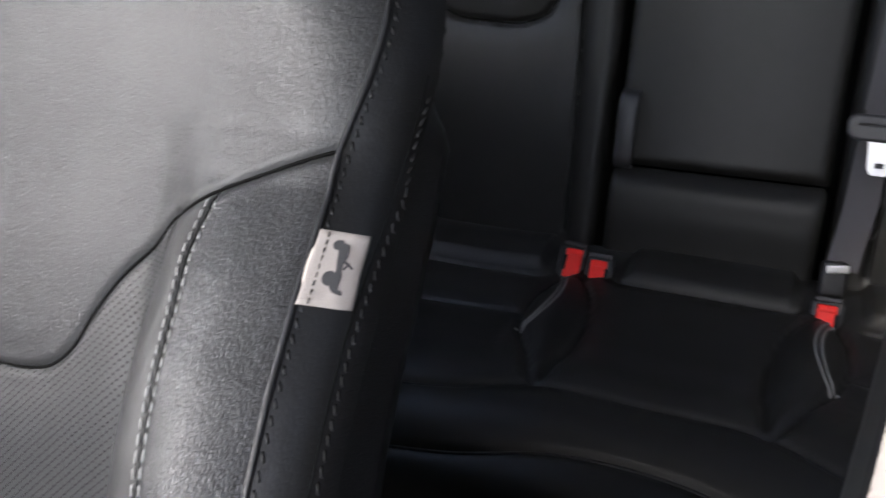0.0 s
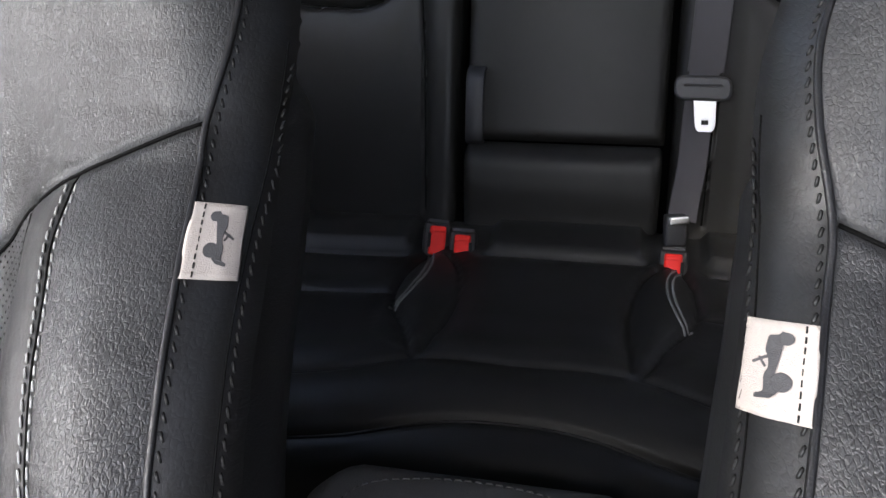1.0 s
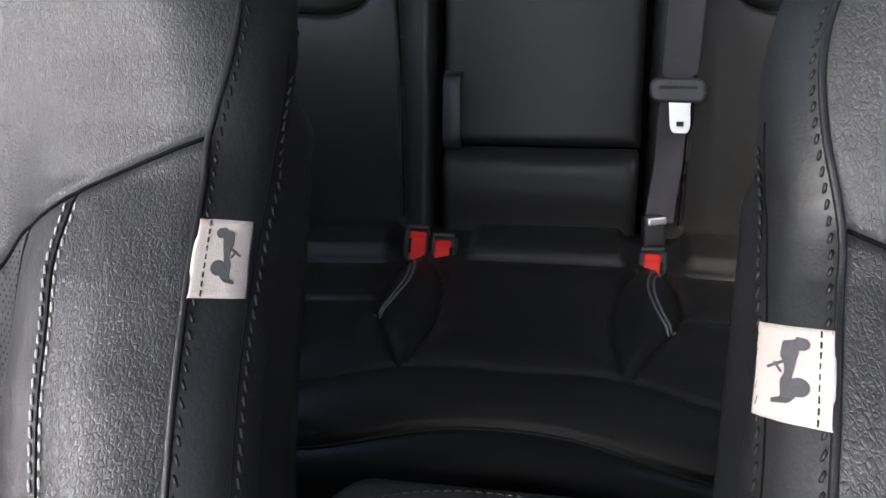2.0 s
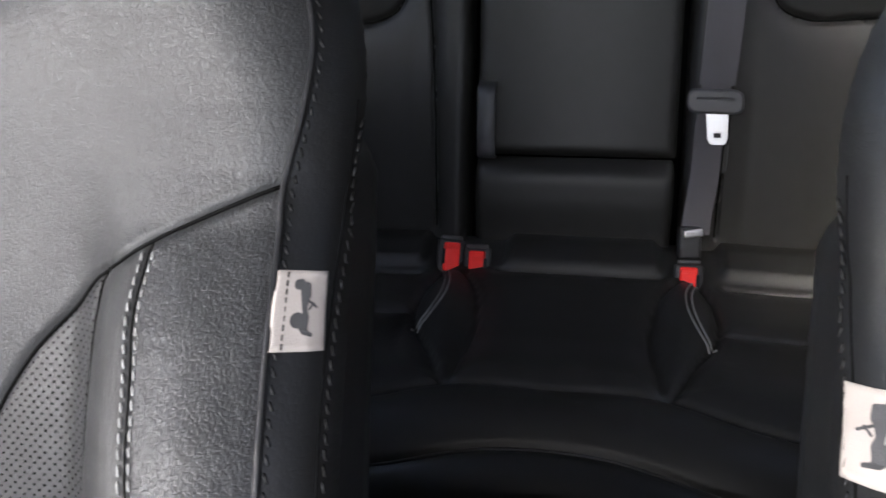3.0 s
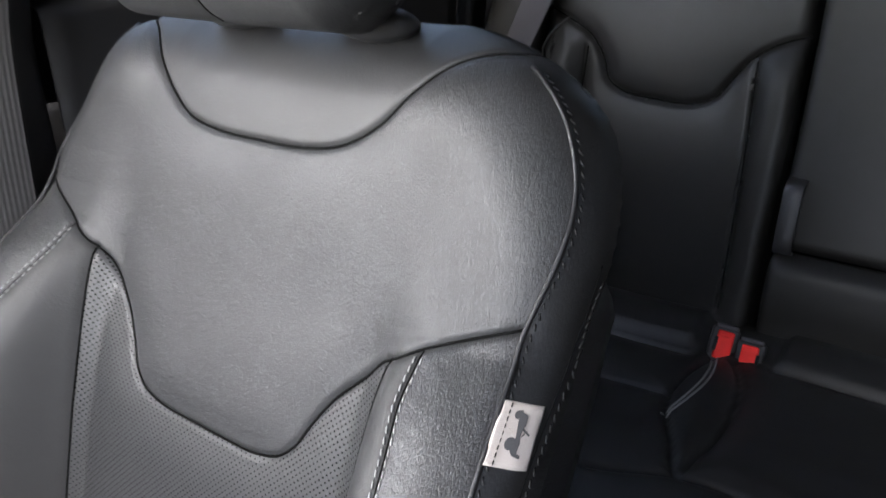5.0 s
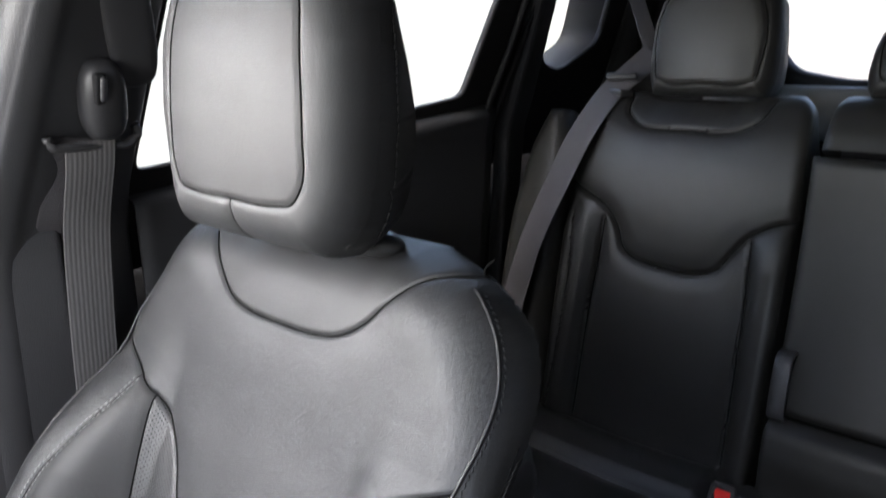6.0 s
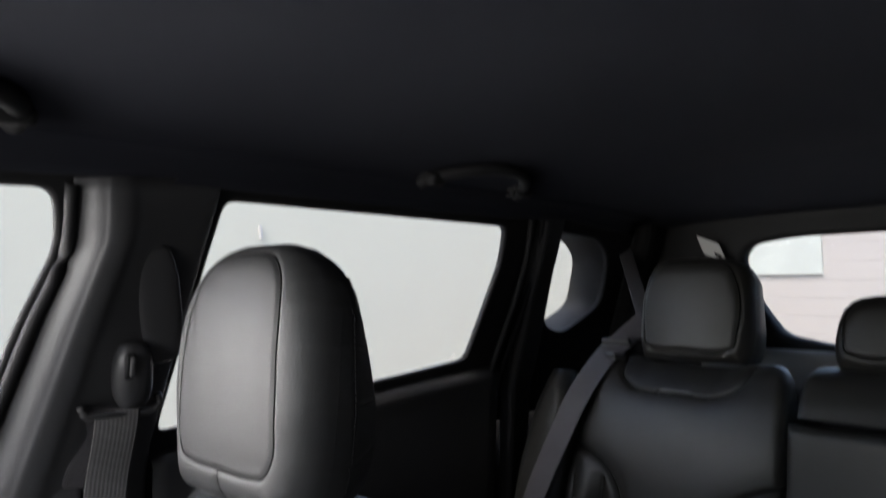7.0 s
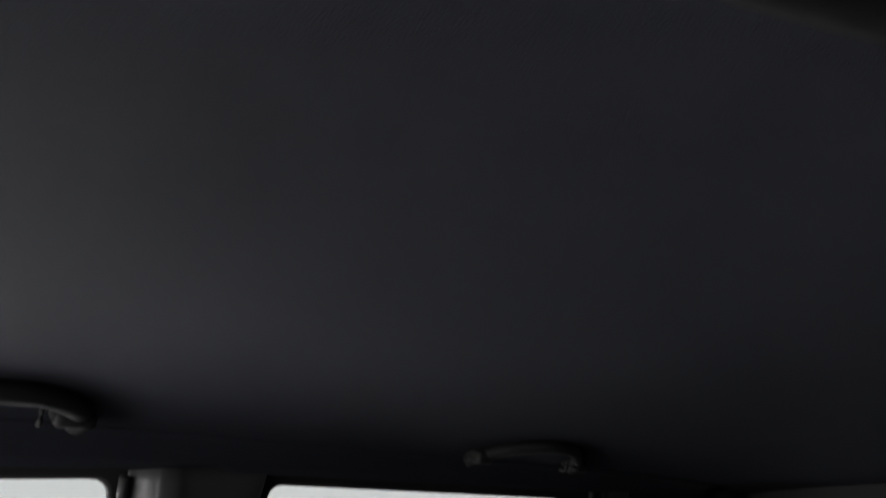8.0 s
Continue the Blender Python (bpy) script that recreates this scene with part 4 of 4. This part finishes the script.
cushion_seams = [(leaf(-1), 0.0035, 0.009), (leaf(1), 0.0035, 0.009),
                 ([(-0.6, bv_of(0.63)), (-0.3, bv_of(0.635)), (-0.181, bv_of(0.656)), (-0.106, bv_of(0.688)), (0.0, bv_of(0.691)), (0.106, bv_of(0.688)), (0.181, bv_of(0.656)), (0.3, bv_of(0.635)), (0.6, bv_of(0.63))], 0.004, 0.006),
                 ([(-0.6, bv_of(0.99)), (-0.2, bv_of(0.985))], 0.004, 0.008), ([(-0.09, bv_of(1.0)), (0.12, bv_of(1.0))], 0.004, 0.008), ([(0.2, bv_of(0.985)), (0.6, bv_of(0.99))], 0.004, 0.008),
                 ([(-0.6, bv_of(0.845)), (-0.183, bv_of(0.86))], 0.004, 0.005), ([(0.183, bv_of(0.85)), (0.6, bv_of(0.845))], 0.004, 0.005),
                 ([(-0.6, bv_of(0.57)), (-0.3, bv_of(0.575)), (-0.158, bv_of(0.587)), (-0.05, bv_of(0.611)), (0.05, bv_of(0.611)), (0.158, bv_of(0.587)), (0.3, bv_of(0.575)), (0.6, bv_of(0.57))], 0.004, 0.005)]
V_ROLL, V_BACK, V_LEAF = bv_of(0.995), bv_of(1.045), bv_of(0.85)


def bench_crown(u, v):
    """Hollow seats, a raised roll along the back that breaks off beside the buckles, and swollen leaf flaps."""
    a = np.abs(u)
    out = -0.008 * np.cos(np.clip((a - 0.34) / 0.2, -1, 1) * math.pi / 2) * ease(bv_of(0.66), bv_of(0.75), v)
    runs = np.maximum(ease(-0.092, -0.078, u) * (1 - ease(0.112, 0.126, u)), ease(0.192, 0.206, a))
    out = out + 0.011 * runs * ease(V_ROLL, V_ROLL + 0.02, v)
    r2 = ((a - 0.139) / 0.042) ** 2 + ((v - V_LEAF) / 0.15) ** 2
    return out + 0.010 * np.clip(1 - r2, 0, 1) ** 0.8


seat_bench = Pad(0, B_SPINE, float(b_len[-1]) - 0.004, [(0, 0.6), (float(b_len[-1]), 0.6)], bench_crown, rim=0.03, thick=0.04, puff=0.007, seams=cushion_seams)
seat_bench.build(bench, [("cushion_top", lambda u, v: v > bv_of(0.69), HIDE_REAR, ""), ("cushion_front", lambda u, v: v > -1, HIDE_REAR, "")], HIDE_REAR, CARPET, 280, 260, snap=False)
# Cords added along the front seams to draw their crest highlights.
for k in (2, 8):
    part("lip_highlight_cord", tube(seat_bench.on(*curve_points(cushion_seams[k][0], 0.006).T, 0.0008), 0.0016, 6), PIPING, bench)
for s in (-1, 1):
    L = [(s * 0.162, bv_of(0.985)), (s * 0.148, bv_of(0.92)), (s * 0.146, bv_of(0.87)), (s * 0.152, bv_of(0.825)), (s * 0.161, bv_of(0.795))]
    for off in (-0.0035, 0.0035):
        part("flap_piping", tube(seat_bench.on(*curve_points([(a + off, b) for a, b in L], 0.004).T, 0.001), 0.0015, 6), FLAP_THREAD, bench)


# ---- centre console ----
console = thing("centre_console", "black centre console with a padded armrest lid", "console")
part("console_body", lump((0.16, 0.72, 0.50), (0.02, -0.02, 0.25), 0.02), PLASTIC, console)
lid = Pad(0.022, [(0.02, 0.61), (0.03, 0.645), (0.06, 0.662), (0.2, 0.668), (0.32, 0.666), (0.36, 0.654), (0.378, 0.61)], 0.39, [(0, 0.07), (0.05, 0.082), (0.35, 0.082), (0.39, 0.07)], rim=0.016, thick=0.05)
lid.build(console, [("armrest_lid", lambda u, v: v > -1, HIDE_SMOOTH, "padded black leather lid")], HIDE_SMOOTH, PLASTIC, 40, 60)
lid_line = [(-0.062, 0.05), (-0.066, 0.2), (-0.064, 0.32), (-0.052, 0.352), (-0.03, 0.362), (0.03, 0.362), (0.052, 0.352), (0.064, 0.32), (0.066, 0.2), (0.062, 0.05)]
tagged(part("stitching", stitches(lid, lid_line, 0.0, over=0.0006, pitch=0.005, length=0.0038, r=0.0005), THREAD_SIDE, console), kind="stuff")
part("lid_hinge", lump((0.12, 0.05, 0.12), (0.022, 0.33, 0.545), 0.01), PLASTIC, console)


# ---- pillars and trim on both sides ----
def pillar_trim(sign, name, front, rear, proud, z0, z1, material, label):
    """A moulded pillar cover: convex section between a front and a rear edge (z, y), proud of the window plane."""
    zs = np.linspace(z0, z1, 40)
    rows = []
    prof = [(0.0, -0.02), (0.0, 0.1), (0.05, 0.32), (0.16, 0.85), (0.21, 0.98), (0.28, 1.0), (0.4, 0.84), (0.6, 0.62), (0.8, 0.45), (0.93, 0.32), (1.0, 0.2), (1.0, -0.02)]
    prof = curve_points(prof, 0.04)
    for z in zs:
        a, b = np.interp(z, *np.array(front).T), np.interp(z, *np.array(rear).T)
        p = proud * (1 - 0.5 * float(ease(z1 - 0.06, z1 + 0.02, z)))
        x = -0.571 + (max(z, 0.93) - 1.28) * LEAN - 0.12 * max(0, 0.93 - z)
        rows.append(np.stack([sign * (x + 0.030 + p * prof[:, 1]), a + (b - a) * prof[:, 0], 0 * prof[:, 0] + z], -1))
    n, m = len(zs), len(prof)
    i = np.arange(n * m).reshape(n, m)
    q = np.stack([i[:-1, :-1], i[:-1, 1:], i[1:, 1:], i[1:, :-1]], -1).reshape(-1, 4)
    F = [*map(tuple, q), tuple(i[0]), tuple(i[-1])]
    return tagged(part(name, mesh_of(name, np.concatenate(rows), F), material), label, "pillar", kind="structure")


def on_side(sign, y, z, inward):
    return (sign * (-0.571 + (max(z, 0.93) - 1.28) * LEAN - 0.12 * max(0, 0.93 - z) + inward), y, z)


def grab_handle(sign, ya, yb, label, inboard=0.0, thick=0.0095, square=0.62):
    """A folding roof handle: a bowed bar between two end blocks, tucked against the headliner."""
    h = thing("grab_handle", label, "handle", "roof handles")
    z = lambda xx, y: float(roof_height(xx, y))
    mid_y = (ya + yb) / 2
    arc = (1 - np.cos(np.linspace(0, math.pi, 25))) / 2
    way = [(0.492 - 0.082 * max(0.0, math.sin(math.pi * k)) ** square, ya + 0.008 + (yb - ya - 0.016) * k) for k in arc]
    way = [(xx - inboard, y) for xx, y in way]
    xm = 0.482 - inboard
    bar = np.array([(sign * -xx, y, z(xx, y) - 0.009) for xx, y in way])
    grip = tube(curve_points(bar, 0.005), thick, 12)
    part("bar", grip, TAIL_TRIM, h)
    for y in (ya + 0.016, yb - 0.016):
        part("mount", lump((0.040 + 2.5 * (thick - 0.0095), 0.030 + 4 * (thick - 0.0095), 0.020), (sign * -(xm - 0.008), y, z(xm - 0.008, y) - 0.007), 0.009, turn=(-4, sign * 22, 0)), TAIL_TRIM, h)
    yh = yb - 0.05
    part("hook", tube(curve_points([(sign * -(xm - 0.03), yh, z(xm - 0.03, yh) - 0.012), (sign * -(xm - 0.02), yh, z(xm - 0.02, yh) - 0.024), (sign * -(xm - 0.01), yh, z(xm - 0.01, yh) - 0.020)], 0.003), 0.003, 8), TAIL_TRIM, h)
    return h


def front_belt(sign, pillar_label):
    """Belt on the centre pillar: slotted turning loop, height track and the ribbed band that hangs from it."""
    belt = thing("front_seat_belt", pillar_label, "seat belt", "front belts")
    B = lambda y, z, d: on_side(sign, y, z, d)
    tip = lambda y, z, d, s, bev, mat, name, lab="": part(name, lump(s, B(y, z, d), bev, 4, turn=(0, sign * 22, 0)), mat, belt, lab)
    bm = bmesh.new()
    bmesh.ops.create_uvsphere(bm, u_segments=32, v_segments=24, radius=1)
    for w in bm.verts:
        w.co = Vector([math.copysign(abs(k) ** 0.6, k) for k in w.co])
    bmesh.ops.transform(bm, matrix=Matrix.LocRotScale(Vector(B(0.43, 1.17, 0.0515)), Euler((radians(8), radians(sign * 22), radians(sign * -8))), (0.009, 0.026, 0.08)), verts=bm.verts)
    part("height_track", bm, PLASTIC, belt)
    bm = bmesh.new()
    bmesh.ops.create_uvsphere(bm, u_segments=28, v_segments=18, radius=1)
    for w in bm.verts:
        c = w.co
        w.co = Vector([math.copysign(abs(k) ** 0.72, k) for k in c])
    bmesh.ops.transform(bm, matrix=Matrix.LocRotScale(Vector(B(0.40, 1.086, 0.062)), Euler((radians(4), radians(sign * 22), 0)), (0.021, 0.0235, 0.045)), verts=bm.verts)
    part("loop_housing", bm, PLASTIC, belt, "black plastic loop cover with a slot")
    tip(0.389, 1.10, 0.079, (0.010, 0.013, 0.034), 0.0045, RUBBER, "housing_slot")
    tip(0.391, 1.10, 0.083, (0.008, 0.007, 0.026), 0.0032, PLASTIC_GREY, "release_button")
    loop = curve_points([B(0.340, 1.056, 0.066), B(0.345, 1.045, 0.07), B(0.36, 1.043, 0.072), B(0.40, 1.039, 0.072), B(0.428, 1.038, 0.072), B(0.436, 1.044, 0.07), B(0.434, 1.056, 0.066)], 0.004)
    part("turning_loop", tube(loop, 0.0052, 10), PLASTIC, belt)
    hang = [B(0.382, 1.046, 0.074), B(0.381, 1.03, 0.077), B(0.377, 0.95, 0.075), B(0.372, 0.85, 0.072), B(0.364, 0.70, 0.070), B(0.355, 0.5, 0.070), B(0.35, 0.25, 0.070)]
    part("band", ribbon(hang, (0.1 * sign, 1, 0), 0.052), BELT, belt, "ribbed dark grey belt band")
    back = [B(0.372, 1.05, 0.062), B(0.366, 1.02, 0.056), B(0.352, 0.96, 0.060), B(0.345, 0.93, 0.052)]
    part("rear_strand", ribbon(back, (0.1 * sign, 1, 0), 0.046), BELT_FINE, belt)
    return belt


for sign, word in ((1, "wall_left"), (-1, "wall_right")):
    pillar_trim(sign, "pillar_trim", [(0.60, 0.20), (0.9, 0.218), (1.0, 0.248), (1.16, 0.297), (1.25, 0.327), (1.31, 0.325)], [(0.60, 0.44), (0.9, 0.441), (0.98, 0.443), (1.22, 0.483), (1.31, 0.499)], 0.036, 0.62, 1.322, PLASTIC_GREY, "dark grey moulded centre pillar cover")
    foot = lump((0.056, 0.158, 0.66), on_side(sign, 0.277, 0.632, 0.036), 0.011, 4, turn=(0, sign * 6.8, 0))
    tagged(part("pillar_foot", foot, PLASTIC_GREY), "black lower pillar cover under the belt slot", "pillar", kind="structure")
    pillar_trim(sign, "rear_pillar_trim", [(0.6, 1.17), (0.97, 1.165), (1.23, 1.15), (1.3, 1.145)], [(0.6, 1.245), (0.97, 1.255), (1.15, 1.232), (1.3, 1.225)], 0.016, 0.6, 1.275, PLASTIC, "black moulded rear door pillar")
    for off, r in ((0.012, 0.006), (0.03, 0.007)):
        seal = [on_side(sign, y + off * 1.6, z, 0.034) for y, z in ((1.10, 0.5), (1.098, 0.98), (1.115, 1.1), (1.118, 1.2), (1.105, 1.262))]
        tagged(part("door_seal", tube(curve_points(seal, 0.02), r, 8), RUBBER), "black rubber door seal", "seal", kind="structure")
    fseal = [on_side(sign, y, z, 0.034) for y, z in ((0.212, 0.9), (0.241, 1.0), (0.290, 1.16), (0.322, 1.25), (0.322, 1.315))]
    tagged(part("door_seal", tube(curve_points(fseal, 0.02), 0.008, 8), RUBBER), "black rubber door seal", "seal", kind="structure")
    yy, zz = np.linspace(0.45, 1.135, 30), np.linspace(0.25, 0.992, 50)
    inward = np.interp(zz, [0.25, 0.55, 0.80, 0.93, 0.965, 0.983, 0.992], [0.030, 0.044, 0.050, 0.048, 0.044, 0.034, 0.012])
    card = np.array([[on_side(sign, y, z - 0.022 * (1 - float(ease(0.45, 1.0, y))) * float(ease(0.9, 0.99, z)), d) for y in yy] for z, d in zip(zz, inward)]).reshape(-1, 3)
    ci = np.arange(1500).reshape(50, 30)
    cf = np.stack([ci[:-1, :-1], ci[:-1, 1:], ci[1:, 1:], ci[1:, :-1]], -1).reshape(-1, 4)
    door = tagged(part("door_card", mesh_of("door_card", card, cf), PLASTIC), "smooth black rear door panel under the window", "door trim", kind="structure")
    skin = door.modifiers.new("thickness", "SOLIDIFY")
    skin.thickness = 0.004
    grab_handle(sign, 0.80, 1.03, "black folding grab handle on the headliner edge")
    grab_handle(sign, 0.03, 0.262, "black folding grab handle on the headliner edge", 0.014, 0.0130, 0.30)
    front_belt(sign, "dark grey seat belt hanging from the centre pillar")
    # clothes hook stud high on the pillar
    stud = thing("trim_stud", "small round black trim stud on the pillar", "trim clip", "trim studs")
    part("cap", tube([on_side(sign, 0.432, 1.272, 0.03), on_side(sign, 0.432, 1.272, 0.042)], 0.013, 16), PLASTIC, stud)
    # rear wing bolster between bench and door
    wing = thing("rear_side_bolster", "black leather side bolster between rear bench and door", "car seat", "rear side bolsters")
    wp = Pad(-0.605, [(1.08, 0.40), (1.105, 0.55), (1.145, 0.70), (1.19, 0.82), (1.24, 0.93), (1.27, 0.98)], 0.60, [(0, 0.062), (0.4, 0.06), (0.52, 0.045), (0.6, 0.02)], lambda u, v: 0.012 * (1 - (u / 0.062) ** 2), rim=0.03, thick=0.1, side=sign)
    wp.build(wing, [("bolster_face", lambda u, v: v > -1, HIDE_REAR, "")], HIDE_REAR, CARPET, 24, 60)
    # outer rear belt over the shoulder of the bench
    rb = thing("rear_seat_belt", "dark grey seat belt lying over the outer rear backrest", "seat belt", "rear belts")
    band = [(sign * -0.468, 1.365, 1.052), (sign * -0.485, 1.33, 1.028), (sign * -0.502, 1.285, 1.0), (sign * -0.513, 1.24, 0.965), (sign * -0.525, 1.20, 0.92), (sign * -0.545, 1.165, 0.85), (sign * -0.575, 1.125, 0.75), (sign * -0.60, 1.09, 0.62), (sign * -0.615, 1.05, 0.45)]
    part("band", ribbon(band, [(sign * a, b, 0) for a, b in ((0.75, 0.55), (0.85, 0.4), (0.95, 0.2), (1, 0.1), (1, 0), (1, 0), (1, 0), (1, 0), (1, 0))], 0.048), BELT_FINE, rb)
    strap = [(sign * -0.605, 1.50, 1.21), (sign * -0.545, 1.44, 1.138), (sign * -0.475, 1.37, 1.055)]
    part("upper_band", ribbon(strap, (sign * 0.5, 0.85, 0.2), 0.03), BELT_FINE, rb)
    part("band_guide", lump((0.055, 0.02, 0.012), (sign * -0.497, 1.30, 1.016), 0.005, turn=(-30, 0, sign * 20)), PLASTIC, rb)
    # rear pillar with the belt slot
    pillar = pillar_trim(sign, "tail_pillar_trim", [(0.6, 1.50), (1.0, 1.505), (1.3, 1.48)], [(0.6, 1.64), (1.3, 1.64)], 0.03, 0.6, 1.25, TAIL_TRIM, "black moulded tail pillar cover")


# headliner turned down to the window tops
for sign in (1, -1):
    rows = []
    ys = np.linspace(-0.3, 1.46, 60)
    tops = np.interp(ys, [-0.3, -0.2, 0.31, 0.528, 1.075, 1.25, 1.46], [1.33, 1.335, 1.318, 1.301, 1.255, 1.247, 1.213]) + 0.009
    for k in np.linspace(0, 1, 9):
        x0 = 0.50
        zin = roof_height(x0, ys) - 0.001
        xout = 0.571 - (tops - 1.28) * LEAN - 0.041
        x = x0 + (xout - x0) * np.sin(k * math.pi / 2)
        z = np.minimum(zin + (tops - zin) * (1 - np.cos(k * math.pi / 2)), roof_height(x, ys) - 0.001)
        if k == 0:
            z = roof_height(x, ys) + 0.006
        rows.append(np.stack([sign * -x, ys, z], -1))
    rows.append(rows[-1] + np.array([sign * -0.012, 0, 0.002]))
    i = np.arange(600).reshape(10, 60)
    F = np.stack([i[:-1, :-1], i[:-1, 1:], i[1:, 1:], i[1:, :-1]], -1).reshape(-1, 4)
    me = mesh_of("headliner_edge", np.concatenate(rows), F)
    ob = part("headliner_edge", me, FELT)
    thick = ob.modifiers.new("thickness", "SOLIDIFY")
    thick.thickness = 0.003
    tagged(ob, "dark grey felt edge of the headliner over the windows", "headliner", kind="structure")


# ---- rear centre belt and buckles ----
cb = thing("centre_seat_belt", "dark grey centre rear seat belt with a bright steel tongue", "seat belt")
band = [(0.190, 1.278, 1.02), (0.190, 1.240, 0.985), (0.189, 1.200, 0.94), (0.186, 1.176, 0.86), (0.184, 1.156, 0.76), (0.182, 1.136, 0.68), (0.181, 1.130, 0.645)]
part("band", ribbon(band, (1, 0, 0), 0.046), BELT_FINE, cb)
low_band = [(0.180, 1.132, 0.648), (0.176, 1.118, 0.59), (0.174, 1.096, 0.53), (0.168, 1.076, 0.48), (0.166, 1.063, 0.462)]
part("lower_band", ribbon(low_band, (1, 0.1, 0), 0.038), BELT_FINE, cb)
grip = plate("tongue_grip", rounded([(-0.032, -0.012), (0.032, -0.012), (0.032, 0.012), (-0.032, 0.012)], 0.010), [rounded([(-0.0245, 0.001), (0.0245, 0.001), (0.0245, 0.006), (-0.0245, 0.006)], 0.002)], 0.011, 0.004,
             lambda a, b, d: np.stack([0.178 + a - 0.06 * b, 1.112 + 0.26 * b - 0.96 * d, 0.629 + 0.96 * b + 0.26 * d - 0.02 * a], -1))
part("tongue_grip", grip, PLASTIC_GREY, cb, "grey plastic tongue grip with a belt slot")
tongue = plate("tongue_plate", rounded([(-0.0135, 0), (0.0135, 0), (0.0125, -0.036), (0.009, -0.043), (-0.009, -0.043), (-0.0125, -0.036)], 0.003), [rounded([(-0.005, -0.028), (0.005, -0.028), (0.005, -0.035), (-0.005, -0.035)], 0.001)], 0.003, 0.0006,
               lambda a, b, d: np.stack([0.1815 + a - 0.08 * b, 1.109 + 0.26 * b - 0.96 * d, 0.617 + 0.96 * b + 0.26 * d], -1))
part("tongue_plate", tongue, STEEL, cb, "bright steel tongue with a latch hole")
part("anchor_stay", lump((0.03, 0.02, 0.045), (0.158, 1.053, 0.452), 0.006, turn=(-20, 0, 8)), PLASTIC, cb)
part("anchor_clip", lump((0.026, 0.006, 0.010), (0.161, 1.046, 0.470), 0.002, turn=(-20, 0, 20)), STEEL, cb)


def buckle(x, y, z, turn, lean, label, slot_side):
    b = thing("belt_buckle", label, "buckle", "belt buckles")
    m = pose(x, y, z, -30, lean, turn)

    def piece(name, size, at, bevel, material, text="", taper=1.0):
        bm = lump(size, at, bevel, taper=taper)
        bmesh.ops.transform(bm, matrix=m, verts=bm.verts)
        part(name, bm, material, b, text)
    piece("buckle_body", (0.037, 0.026, 0.078), (0, 0.003, -0.018), 0.006, PLASTIC)
    piece("release_button", (0.0225, 0.014, 0.040), (0, -0.0085, -0.004), 0.0035, RED, "red release button")
    piece("button_ridge", (0.0195, 0.003, 0.005), (0, -0.0155, 0.010), 0.0012, RED)
    piece("tongue_slot", (0.0045, 0.006, 0.020), (slot_side * 0.0115, -0.0138, -0.004), 0.001, RUBBER)
    piece("top_rim", (0.030, 0.010, 0.006), (0, -0.006, 0.0225), 0.002, PLASTIC)
    return b


buckle(-0.1610, 1.016, 0.437, 14, 10, "black seat belt buckle with a red button, tucked behind the cushion", -1)
buckle(-0.1230, 1.010, 0.429, 4, 2, "black seat belt buckle with a red button, tucked behind the cushion", 1)
buckle(0.1560, 1.004, 0.424, -4, -2, "black seat belt buckle with a red button beside the centre belt", 1)

# ---- small things ----
note = thing("paper_label", "white paper label hung by the tailgate pillar", "label")
note_me = plate("sheet", rounded([(-0.026, -0.022), (0.026, -0.022), (0.026, 0.022), (-0.026, 0.022)], 0.003), [], 0.001, 0.0002, lambda a, b, d: np.stack([-0.429 + a * 0.9 - b * 0.35, 1.565 + a * 0.1 + d, 1.182 - a * 0.38 + b * 0.9], -1))
part("sheet", note_me, PAPER, note)
bar_me = plate("printed_bar", rounded([(0.004, -0.016), (0.02, -0.016), (0.02, -0.006), (0.004, -0.006)], 0.001), [], 0.001, 0.0002, lambda a, b, d: np.stack([-0.429 + a * 0.9 - b * 0.35, 1.5635 + a * 0.1 + d, 1.182 - a * 0.38 + b * 0.9], -1))
part("printed_bar", bar_me, RUBBER, note)
